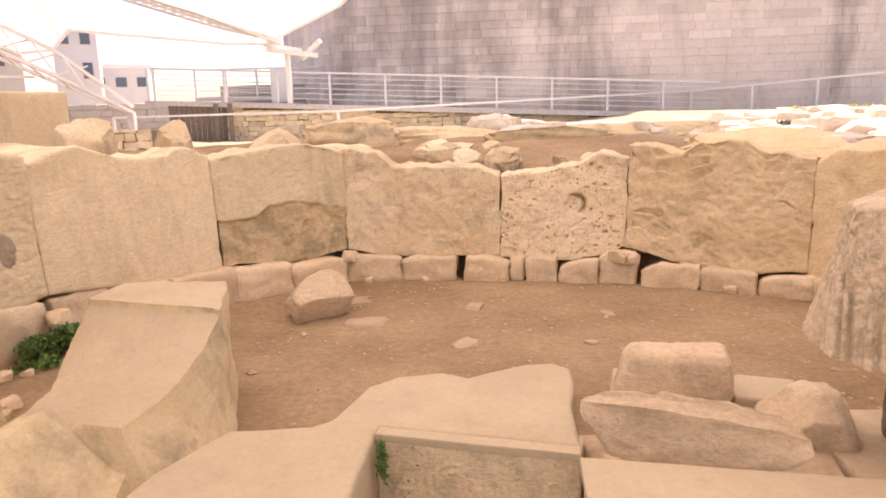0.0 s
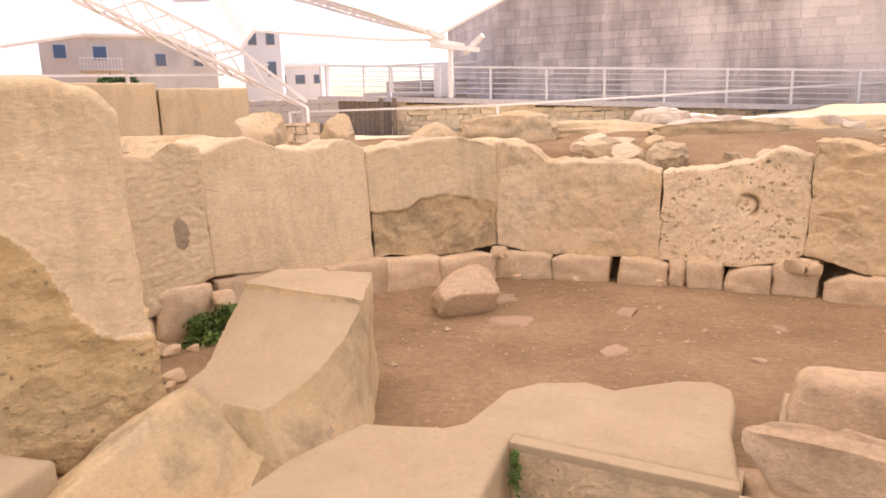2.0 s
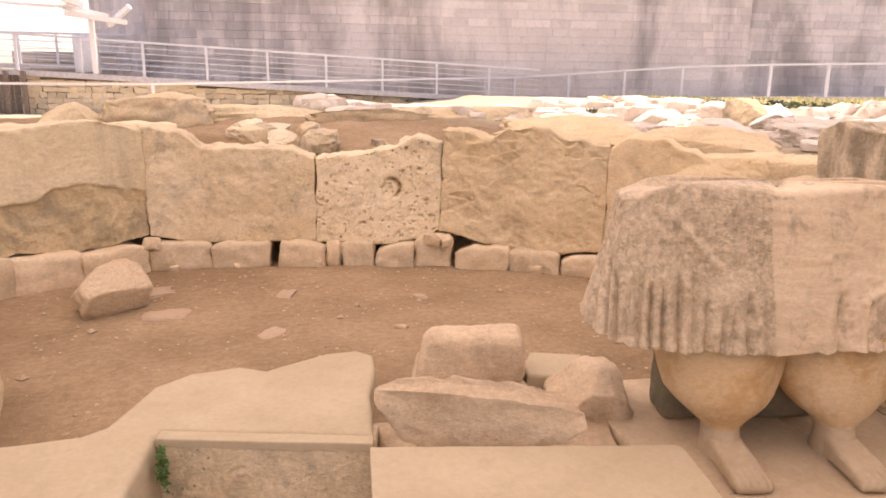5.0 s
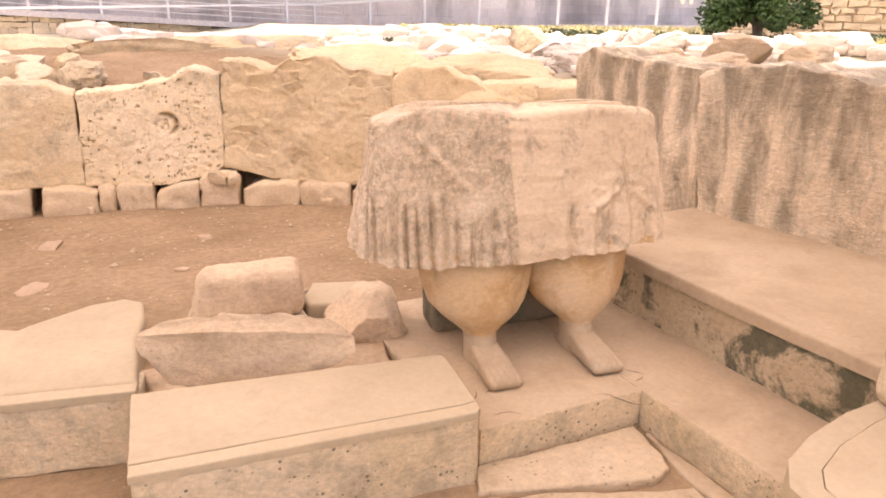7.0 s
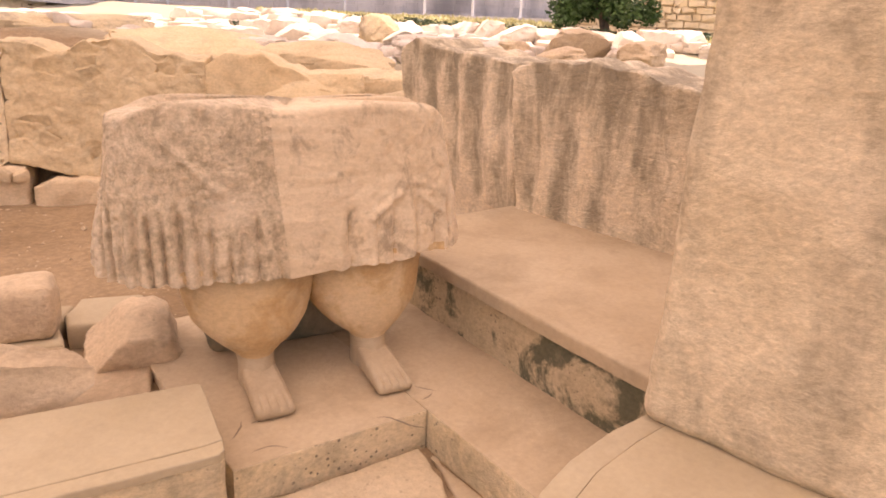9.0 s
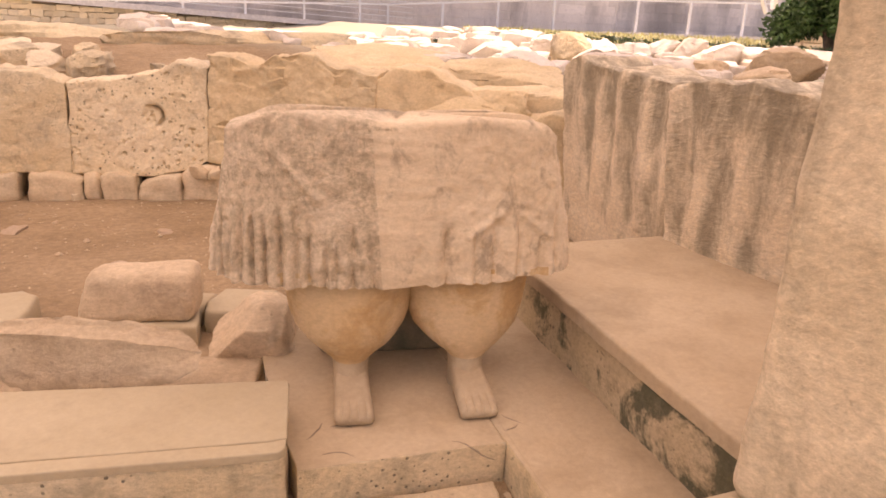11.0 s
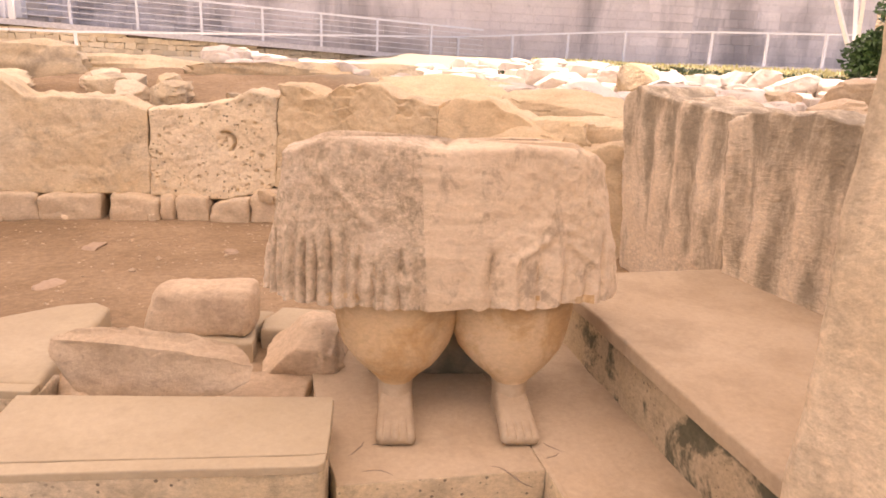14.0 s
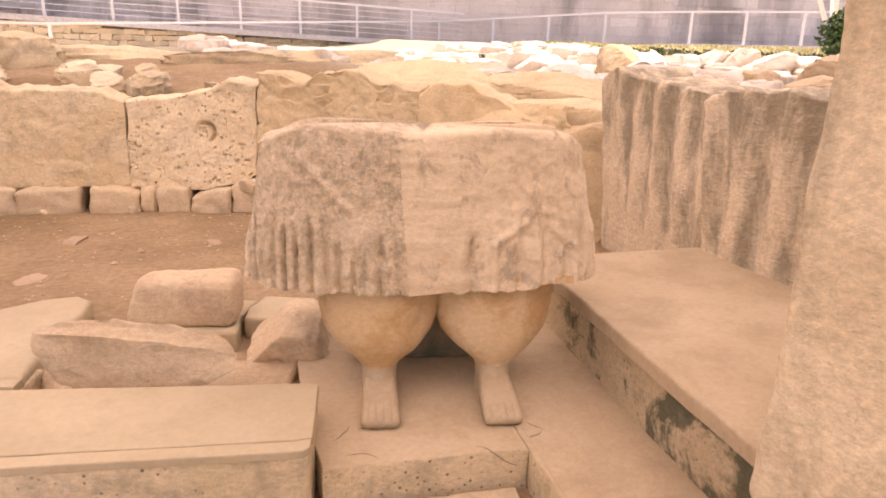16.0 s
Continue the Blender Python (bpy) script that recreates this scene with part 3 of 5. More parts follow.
# ---- tent ----
def build_tent():
    """The white membrane over the temple: arched outer edge, high crown, carried by trusses."""
    tent = base("tent_roof", (0, 0, 0), 0, "large white translucent tent roof on steel trusses over the ruins", "tent roof")
    edge = [(-19, 6, 3.2), (-13.9, 14.5, 3.3), (-12.5, 15.7, 3.63), (-11, 16.95, 3.66), (-10.1, 17.5, 3.2), (-9.48, 17.9, 3.3), (-9.13, 18.1, 3.78),
            (-7.5, 18.9, 3.66), (-5.63, 19.6, 3.5), (-4.72, 19.9, 3.5), (-2.7, 20.3, 4.5), (0.5, 19.0, 7.0), (6, 15, 9.4), (12, 10, 9.6), (16, 2, 8.8), (17, -8, 8.0)]
    pts = []
    for a, b in zip(edge, edge[1:]):
        pts += [Vector(a).lerp(Vector(b), i / 3) for i in range(3)]
    pts.append(Vector(edge[-1]))
    bm = bmesh.new()
    rows = []
    n = 14
    for p in pts:
        row = []
        end = Vector((p.x * 0.75, -16, 8.5))
        for i in range(n + 1):
            v = i / n
            q = p.lerp(end, v)
            q.z += 4.2 * math.sin(math.pi * v) ** 0.8 * (1 - 0.45 * smooth(5, 9, p.z))
            row.append(bm.verts.new(q))
        rows.append(row)
    for a, b in zip(rows, rows[1:]):
        for i in range(n):
            bm.faces.new((a[i], a[i + 1], b[i + 1], b[i]))
    part("membrane", bm, M_TENT, tent, "white translucent fabric")
    bm = bmesh.new()
    for a, b in zip(pts, pts[1:]):
        beam(a, b, 0.09, 0.07, bm)
    part("edge_cable", bm, M_WHITE, tent, "white edge tube")

    def truss(a, b, w, name="truss"):
        a, b = Vector(a), Vector(b)
        d = (b - a).normalized()
        s = d.cross(Vector((0, 0, 1))).normalized()
        u = s.cross(d)
        bm = bmesh.new()
        cs = [s * w / 2, -s * w / 2, u * w * 0.85]
        for c in cs:
            beam(a + c * 0.25, a + d * 2.2 + c, 0.08, None, bm)
            beam(a + d * 2.2 + c, b + c, 0.08, None, bm)
        n = int((b - a).length / (w * 0.9))
        for i in range(2, n):
            p, q = a + d * (i * w * 0.9), a + d * ((i + 1) * w * 0.9)
            for j in range(3):
                beam(p + cs[j], q + cs[(j + 1) % 3], 0.04, None, bm)
        part(name, bm, M_WHITE, tent, "white lattice truss")

    truss((-8.05, 18.65, 1.74), (-16.0, 9.5, 7.4), 0.75)
    truss((-4.3, 19.9, 3.5), (-14.0, 13.0, 7.2), 0.25)
    truss((15.6, 14.6, 2.1), (7.0, 9.0, 12.5), 0.8)
    part("foot", box_bm(0.09, 0.09, 0.82, 0.02, 1, 0.003), M_DECK, tent, "slim grey anchor post", (-8.05, 18.65, 0.1))
    # the node where two arches meet, on its strut
    bm = bmesh.new()
    for a, b in (((-4.72, 19.9, 3.5), (-3.9, 20.6, 3.35)), ((-4.72, 19.9, 3.35), (-3.4, 20.4, 3.2)), ((-3.3, 20.4, 3.6), (-3.9, 20.7, 3.15)), ((-4.2, 20.2, 3.3), (-4.2, 20.2, 1.9))):
        beam(a, b, 0.12, None, bm)
    part("node", bm, M_WHITE, tent, "white steel node and strut")


build_tent()

# ---- the apse wall ----
BREAK = lambda c: interp([(-0.55, 0.69), (-0.3, 0.7), (-0.12, 0.77), (0.15, 0.79), (0.3, 0.76), (0.55, 0.7)], c.x) + 0.04 * nz((c.x * 7, 0, 3.3))
A0, A1, A2, A3, A4, A5, A6, A7 = (-2.85, 3.7), (-2.26, 4.84), (-1.475, 6.0), (-0.53, 6.72), (0.863, 6.69), (1.95, 6.43), (3.25, 5.8), (4.0, 5.3)
orthostat("megalith", A0, A1, [(0, 0.1), (0.55, 0.2), (1, 0.38)], [(0, 1.34), (0.45, 1.33), (0.7, 1.27), (0.85, 1.35), (1, 1.31)], 0.12, 0.4, [M_SMOOTH, M_LICHEN],
          "pale smooth limestone slab with a wavy crest and dark stain", "tooled", 1, fine=0.011, second=lambda c: c.y < 0.3 and ((c.x - 0.44) / 0.055) ** 2 + ((c.z - 0.72) / 0.115) ** 2 < 1 + 0.25 * nz(c, 14), turns=(0, 7))
orthostat("megalith", A1, A2, [(0, 0.38), (0.7, 0.29), (1, 0.3)], [(0, 1.28), (0.25, 1.36), (0.5, 1.27), (0.72, 1.26), (0.85, 1.32), (1, 1.24)], 0.12, 0.42, M_SMOOTH,
          "wide pale limestone slab with faint vertical streaks", "plain", 2, turns=(7, 19))
orthostat("megalith", A2, A3, [(0, 0.29), (0.6, 0.23), (1, 0.29)], [(0, 1.2), (0.35, 1.26), (0.65, 1.29), (1, 1.22)], 0.12, 0.45, [M_SMOOTH, M_BROKEN],
          "limestone slab smooth above and broken away darker below", "half", 3, fine=0.012, second=lambda c: c.z < BREAK(c), turns=(19, 38))
orthostat("megalith", (A3[0] - 0.025, A3[1]), A4, [(0, 0.29), (0.25, 0.22), (1, 0.21)], [(0, 1.23), (0.2, 1.18), (0.34, 1.05), (0.6, 1.04), (0.83, 1.04), (1, 0.96)], 0.12, 0.45, M_WEATHER,
          "low weathered limestone slab with a rough flaking face", "rough", 4, fine=0.02, turns=(38, 12))
orthostat("megalith", A4, A5, [(0, 0.2), (0.55, 0.18), (0.9, 0.25), (1, 0.32)], [(0, 0.96), (0.3, 0.99), (0.58, 1.04), (0.8, 1.15), (1, 1.1)], 0.12, 0.45, M_PITTED,
          "pitted limestone slab with a half round hollow cut in it", "hole", 5, fine=0.0085, turns=(12, 13))
orthostat("megalith", A5, A6, [(0, 0.32), (0.33, 0.21), (0.67, 0.17), (1, 0.21)], [(0, 1.22), (0.12, 1.22), (0.29, 1.15), (0.42, 1.24), (0.6, 1.26), (0.78, 1.16), (1, 1.13)], 0.12, 0.5, M_HEWN,
          "rough hewn ochre limestone slab with scalloped face", "hewn", 6, fine=0.012, turns=(13, 8))
orthostat("megalith", A6, A7, [(0, 0.1), (1, 0.0)], [(0, 1.09), (0.18, 1.19), (0.46, 1.18), (0.68, 1.1), (1, 0.98)], 0.12, 0.5, M_HEWN,
          "brown weathered limestone slab with a rounded crest", "rough", 7, turns=(8, 0))
orthostat("megalith", (3.98, 5.3), (4.56, 4.8), [(0, 0.0), (1, 0.0)], [(0, 0.95), (0.4, 0.86), (0.8, 0.92), (1, 0.88)], 0.06, 0.4, M_HEWN,
          "low brown broken slab closing the corner", "rough", 11)
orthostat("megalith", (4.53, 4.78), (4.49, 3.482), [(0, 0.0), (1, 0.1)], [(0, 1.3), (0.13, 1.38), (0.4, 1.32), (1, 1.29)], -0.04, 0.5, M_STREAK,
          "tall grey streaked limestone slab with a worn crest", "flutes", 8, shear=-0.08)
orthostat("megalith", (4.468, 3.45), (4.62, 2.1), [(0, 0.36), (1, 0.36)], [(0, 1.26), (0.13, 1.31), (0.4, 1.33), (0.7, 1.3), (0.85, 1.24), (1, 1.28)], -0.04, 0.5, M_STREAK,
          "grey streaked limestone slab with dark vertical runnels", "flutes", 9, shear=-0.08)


def on_wall(u):
    """A place on the foot of the apse wall, u counting slabs from its first joint."""
    row = [A0, A1, A2, A3, A4, A5, A6, A7]
    i = int(clamp(u, 0, 6.99))
    return Vector((*row[i], 0)).lerp(Vector((*row[i + 1], 0)), u - i), (Vector((*row[i + 1], 0)) - Vector((*row[i], 0)))


# the foundation course: (start, end, height)
COURSE = [(0.42, 0.62, 0.2), (0.63, 0.98, 0.33), (1.0, 1.3, 0.34), (1.32, 1.62, 0.3), (1.64, 2.04, 0.28), (2.055, 2.48, 0.25), (2.49, 2.925, 0.215), (2.935, 3.34, 0.215), (3.352, 3.71, 0.2),
          (3.766, 4.07, 0.185), (4.085, 4.21, 0.18), (4.225, 4.475, 0.195), (4.495, 4.8, 0.17), (4.838, 5.1, 0.265), (5.117, 5.443, 0.18), (5.46, 5.75, 0.175), (5.76, 6.06, 0.15), (6.08, 6.42, 0.14)]


def course_stone(length, deep, high, seed):
    """A roughly squared bedding stone with a bowed face, an uneven top and worn corners."""
    rng = random.Random(seed)
    tilt, chop = rng.uniform(-0.2, 0.2), rng.choice((-1, 1))
    ends, fall, belly = (rng.uniform(-0.015, 0.012), rng.uniform(-0.015, 0.012)), rng.uniform(0.0, 0.16), rng.uniform(0.01, 0.03)

    def fn(a, b, c):
        p, n = rounded(a, b, c, length / 2, deep / 2, high / 2, min(0.03, high * 0.2))
        w = p + Vector((seed * 3.3, 0, 0))
        p.z += (tilt * p.x / length * high - fall * high * smooth(0.3, 1.05, a * chop)) * (c + 1) / 2 + high / 2
        p.x -= a * abs(a) * (ends[a > 0] * (c + 1) / 2 + 0.3 * ends[a < 0] * (1 - c))
        p.y -= belly * (1 - a * a) * (1 - 0.6 * c * c) * (b < 0)
        return p + n * (0.022 * fr(w, 4.5) + 0.01 * fr(w, 14))

    return solid(steps(16, 0.12), steps(6, 0.2), steps(8, 0.2), fn)


for i, (a, b, h) in enumerate(COURSE):
    p, d = on_wall((a + b) / 2)
    q0, q1 = on_wall(a)[0], on_wall(b)[0]
    length = (q1 - q0).length
    n = Vector((d.y, -d.x, 0)).normalized()
    at = p - n * (0.155 if i > 2 else 0.25) + n * 0.015 * math.sin(i * 2.3)
    g = ground_height(at.x + n.x * 0.25, at.y + n.y * 0.25) - 0.035
    thing("foundation_stone", course_stone(length * 1.03, 0.42, h + 0.03 - g, 40 + i), M_BASE, (at.x, at.y, g), math.degrees(math.atan2(q1.y - q0.y, q1.x - q0.x)),
          "rough pinkish foundation stone under the wall slabs", "stone", "foundation course")
for i, (u, s) in enumerate(((2.96, 0.1), (3.03, 0.07), (3.12, 0.06), (4.03, 0.07), (4.95, 0.11), (5.06, 0.08), (1.0, 0.1), (3.5, 0.05), (5.62, 0.08))):
    p, d = on_wall(u)
    n = Vector((d.y, -d.x, 0)).normalized()
    p += n * 0.06
    thing("chock_stone", rock((s * 1.4, s * 1.2, s), 90 + i, 0.6, 0.12, 3, 7), M_BASE, (p.x, p.y, 0.2 if u in (2.96, 3.03, 4.95, 5.06, 1.0) else ground_height(p.x, p.y) - 0.01), 40 * i,
          "small wedge stone beside the wall slabs", "stone", "wedge stones")

# ---- foreground stones ----
thing("boulder", rock((0.46, 0.42, 0.36), 21, 0.62, 0.1, 5, 22), M_ROCK, (-0.63, 5.6, -0.03), 35, "pale rounded boulder lying on the earth floor", "boulder")


def build_altar():
    """The low altar: a pale slab with a notched back edge, and a pitted front block set back under it."""
    altar = base("altar_block", (0.3, 3.3, -0.15), 0, "low pale restored stone altar with a notched back edge", "altar")
    off = Vector((0.3, 3.3))
    out = [(-0.9, 2.1), (0.02, 2.1), (0.1, 3.19), (0.116, 3.262), (0.974, 3.052), (1.0, 3.45), (1.06, 3.75), (1.07, 3.93), (0.99, 4.02), (0.82, 4.0), (0.6, 3.88), (0.52, 3.82), (0.46, 3.86), (0.38, 3.9), (0.15, 3.85),
           (0.0, 3.72), (-0.05, 3.55), (-0.12, 3.33), (-0.2, 3.27), (-0.56, 3.24), (-0.75, 2.85)]
    part("top_slab", prism([(x - off.x, y - off.y) for x, y in out], 0.0, 0.322, 0.025, 0.006, 3, 0.05), M_CAP, altar, "smooth pale slab")

    strip = [(0.1, 3.19), (0.96, 2.98), (0.973, 3.048), (0.115, 3.258)]
    part("edge_strip", prism([(x - off.x, y - off.y) for x, y in strip], 0.285, 0.321, 0.006, 0.003, 5, 0.03), M_CAP, altar, "pale mended edge strip")

    def fn(a, b, c):
        p, n = rounded(a, b, c, 0.44, 0.112, 0.145, 0.008)
        w = Vector((p.x * 1.0, p.y, p.z))
        d = 0.004 * fr(w, 9)
        if b < -0.9:
            for k, cx in enumerate((-0.3, -0.1, 0.12, 0.33)):
                rr = math.hypot(p.x - cx, p.z + 0.01)
                ang = math.atan2(p.z, p.x - cx)
                if rr < 0.1:
                    d += 0.0035 * math.sin(rr * 150 + ang) * (0.5 + nz(w, 9))
        return p + n * d

    front = solid(steps(80, 0.03), steps(2, 0.2), steps(28, 0.1), fn)
    part("carved_front", front, M_FACE, altar, "pitted front face with worn spirals", (0.557 - off.x, 3.197 - off.y, 0.14), -13.5)


build_altar()


def build_block():
    block = base("threshold_block", (1.5, 2.55, -0.16), 0, "long pale rectangular stone block with a pitted front", "stone block")
    out = [(0.94, 2.9), (0.897, 2.44), (2.03, 2.288), (2.087, 2.29), (2.145, 2.66), (2.13, 2.685)]
    strip = [(0.89, 2.37), (2.05, 2.215), (2.075, 2.235), (2.084, 2.286), (2.03, 2.284), (0.896, 2.436)]
    part("edge_strip", prism([(x - 1.5, y - 2.55) for x, y in strip], 0.33, 0.361, 0.006, 0.003, 7, 0.03), M_CAP, block, "pale mended edge strip")
    part("capping", prism([(x - 1.5, y - 2.55) for x, y in out], 0.33, 0.362, 0.006, 0.003, 8, 0.04), M_CAP, block, "smooth pale capping")
    inner = [(0.96, 2.88), (0.897, 2.374), (2.048, 2.219), (2.073, 2.237), (2.135, 2.65), (2.12, 2.672)]
    part("body", prism([(x - 1.5, y - 2.55) for x, y in inner], 0.0, 0.331, 0.006, 0.008, 9, 0.03), M_FACE, block, "pitted weathered block face")


build_block()


def straight(keys, u):
    """Height along a short list of (u, value), with corners at the keys."""
    for (a, va), (b, vb) in zip(keys, keys[1:]):
        if u <= b:
            return va + (vb - va) * clamp((u - a) / (b - a), 0, 1)
    return keys[-1][1]


def build_bench():
    """A bowed megalith lying on its side: flat high end, hollowed seat ending in a lip, pointed broken near end."""
    def fn(a, b, c):
        k, up = (a + 1) / 2, (c + 1) / 2
        row = 2.2 + 2.05 * (b + 1) / 2
        y = row - k * straight([(2.2, 0.0), (2.6, 0.03), (3.03, 0.09), (3.9, 0.25), (4.25, 0.02)], row)
        xl = straight([(2.2, -1.62), (2.6, -1.58), (2.9, -1.46), (3.05, -1.38), (3.3, -1.385), (3.65, -1.47), (3.95, -1.5), (4.25, -1.47)], y)
        xr = straight([(2.2, -1.0), (2.6, -0.94), (2.95, -0.885), (3.12, -0.83), (3.35, -0.775), (3.66, -0.70), (4.25, -0.87)], y)
        foot = straight([(2.2, -0.76), (2.6, -0.69), (2.95, -0.61), (3.25, -0.545), (3.62, -0.62), (3.72, -0.67), (4.25, -0.87)], y)
        x_top = xl + (xr - xl) * k
        # the flat end, and the seat that hollows away from its edge
        away = max(0.0, 3.9 - row)
        lip = 3.03 - 0.09 * k
        seat = 0.615 if away <= 0 else 0.33 + 0.255 * clamp(1 - away / 0.8, 0, 1) ** 2.1 + 0.012 * fr((x_top, 0, 4.0), 6) * smooth(0.06, 0, away)
        # broken near end: a ridge from the lip down to a point, and a short shelf under the lip
        t = clamp((2.93 - y) / 0.5, 0, 1.4)
        ridge_x = -1.19 - 0.27 * t
        off = x_top - ridge_x
        ridge = 0.42 - 0.26 * t - (1.15 * off if off > 0 else -0.45 * off)
        shelf = 0.285 - 0.9 * max(0, lip - y) - 0.15 * k
        broken = max(ridge, shelf, 0.0)
        near = smooth(3.036, 3.024, row)
        crest = max(0.0, seat * (1 - near) + broken * near + 0.02 * near * fr((x_top, y, 1.0), 5))
        x_low = xl - 0.05 + (foot - xl + 0.05) * k
        swell = 1 - (1 - up) ** 1.5
        x = x_low + (x_top - x_low) * swell
        z = -0.16 + (crest + 0.16) * up
        w = Vector((x, y, z))
        d = 0.010 * fr(w, 3) + 0.005 * fr(w, 13)
        if c > 0.99:
            z += d * 0.5
            z -= 0.014 * max(0, fr(w, 9)) * smooth(0.85, 1, abs(a))
        return Vector((x + 1.15 + d * a * 1.6, y - 3.3 + d * b, z))

    rows = sorted(steps(130, 0.012) + [2 * (v - 2.2) / 2.05 - 1 for v in (3.022, 3.03, 3.038, 3.892, 3.899, 3.901)])
    bm = solid(steps(44, 0.03), rows, steps(20, 0.04), fn)
    seat = thing("bowed_megalith", bm, [M_OCHRE, M_CAP], (-1.15, 3.3, 0), 0, "bowed ochre limestone megalith with a hollowed top and flat end", "megalith")
    for p in seat.data.polygons:
        p.material_index = int(p.normal.z > 0.55 and p.center.y > -0.36)


build_bench()


def upright(name, outline, height, at, turn, top, material, label, taper=0.06, seed=0, relief=0.02, lean=0.0, base_bulge=0.0, broken=False):
    """A free standing pillar with a roughly rectangular plan, tapering upwards."""
    hx, hy = outline

    def fn(a, b, c):
        v = (c + 1) / 2
        r = 0.06
        p, n = rounded(a, b, c, hx, hy, height / 2, r)
        k = 1 - taper * v + base_bulge * (1 - v) ** 2
        p = Vector((p.x * k, p.y * k, p.z + height / 2 + interp(top, (a + 1) / 2) * v))
        p.x += lean * v
        w = p + Vector((seed * 4.1, 0, 0))
        d = relief * fr(w, 2.5) + relief * 0.35 * fr(w, 9)
        if broken:
            rim = 1.14 - 0.55 * smooth(-0.05, 0.42, p.x) + 0.08 * nz(w, 3.5)
            k2 = smooth(rim + 0.02, rim - 0.02, p.z)
            d += 0.022 * k2 + k2 * 0.022 * fr(w, 7)
        return p + n * d

    bm = solid(steps(110, 0.06), steps(50, 0.06), steps(180, 0.03), fn)
    return thing(name, bm, material, at, turn, label, "megalith", "standing pillars",
                 second=(lambda c: c.z < 1.14 - 0.55 * smooth(-0.05, 0.42, c.x) + 0.08 * nz(c + Vector((seed * 4.1, 0, 0)), 3.5) + 0.03 * nz(c, 30)) if broken else None)


upright("pillar", (0.5, 0.32), 1.68, (-2.12, 3.02, -0.02), 42, [(0, 0.05), (0.7, 0.04), (0.88, 0.0), (1, -0.07)], [M_SMOOTH, M_YELLOW],
        "broad standing pillar, smooth pale above, broken ochre stone below", 0.03, 2, 0.012, 0.0, 0.1, True)
upright("pillar", (0.42, 0.36), 2.3, (3.665, 1.18, 0.29), -80, [(0, 0.0), (1, 0.0)], M_PILLAR,
        "tall grey weathered pillar standing on a pale slab", 0.06, 5, 0.012, 0.0, 0.0)
thing("squared_block", prism([(-0.5, -0.5), (0.52, -0.42), (0.46, 0.44), (-0.5, 0.46)], 0, 0.42, 0.03, 0.006, 21), M_CAP, (-2.0, 2.1, -0.16), 0, "pale squared stone block with a cracked edge", "stone block")
pillar_base = base("pillar_slab", (3.2, 1.1, -0.16), 0, "pale smooth slab with a rounded corner under the pillar", "stone slab")
RIM = [(3.5, 1.53), (3.32, 1.525), (3.1, 1.52), (2.86, 1.485), (2.68, 1.43), (2.57, 1.34), (2.54, 1.2), (2.54, 0.55)]
INNER = [(3.5, 1.45), (3.32, 1.446), (3.12, 1.438), (2.89, 1.405), (2.73, 1.352), (2.655, 1.29), (2.63, 1.18), (2.63, 0.55)]
part("rim", prism([(x - 3.2, y - 1.1) for x, y in RIM + INNER[::-1]], 0, 0.459, 0.002, 0.002, 23, 0.03), M_CAP, pillar_base, "pale mended rim with a cracked joint")
part("body", prism([(x - 3.2 + 0.001, y - 1.1 - 0.001) for x, y in INNER] + [(1.0, -0.55), (1.0, 0.43), (0.32, 0.43), (0.32, 0.35)], 0, 0.46, 0.002, 0.002, 22, 0.04), M_CAP, pillar_base, "smooth pale slab")

# ---- statue platform ----
plat = base("platform", (2.9, 2.32, -0.155), 0, "low pale paved platform under the statue", "platform")
slab = part("floor_slab", prism([(-0.78, -0.02), (-0.4, -0.035), (-0.003, -0.06), (0.004, 0.5), (0.004, 1.3), (-0.82, 1.3), (-0.8, 0.3)], 0, 0.21, 0.006, 0.006, 31, 0.03), [M_DUST, M_FACE], plat)
for p in slab.data.polygons:
    p.material_index = int(abs(p.normal.z) < 0.5)
slab = part("floor_slab", prism([(0.0, -0.06), (-0.005, -0.5), (-0.02, -0.9), (0.62, -0.9), (0.62, 1.3), (0.0, 1.3)], 0, 0.2095, 0.006, 0.006, 34, 0.03), [M_DUST, M_FACE], plat)
for p in slab.data.polygons:
    p.material_index = int(abs(p.normal.z) < 0.5)
rng = random.Random(19)
for x, y, turn, length in ((-0.72, 0.16, 22, 0.12), (-0.7, 0.04, 35, 0.16), (-0.2, 0.0, -8, 0.2), (0.06, 0.12, -55, 0.1), (0.02, 0.01, -20, 0.08), (-0.62, 0.22, 5, 0.09)):
    pts, heading, at = [], radians(turn), Vector((x, y, 0.2095))
    for k in range(8):
        pts.append(at.copy())
        heading += rng.uniform(-0.5, 0.5)
        at += Vector((math.cos(heading), math.sin(heading), 0)) * length / 7
    part("crack", tube(pts, [0.001, 0.002, 0.0035, 0.003, 0.004, 0.003, 0.002, 0.001], 5), M_MORTAR, plat, "dark hairline crack")
ledge = base("ledge", (3.95, 2.5, -0.1), 0, "raised pale stone ledge with a dark mossy front", "ledge")
part("top_slab", prism([(-0.59, -1.1), (0.75, -1.1), (0.6, 1.03), (-0.545, 1.05), (-0.55, 0.5), (-0.572, -0.1), (-0.585, -0.5)], 0.42, 0.485, 0.014, 0.005, 32), M_DUST, ledge, "smooth pale top")
part("mossy_front", prism([(-0.57, -1.1), (0.7, -1.1), (0.58, 1.02), (-0.5, 1.03), (-0.515, 0.5), (-0.54, -0.1), (-0.56, -0.5)], 0.0, 0.421, 0.004, 0.014, 33, 0.03), M_MOSS, ledge, "pitted face stained with dark moss")
rng = random.Random(5)
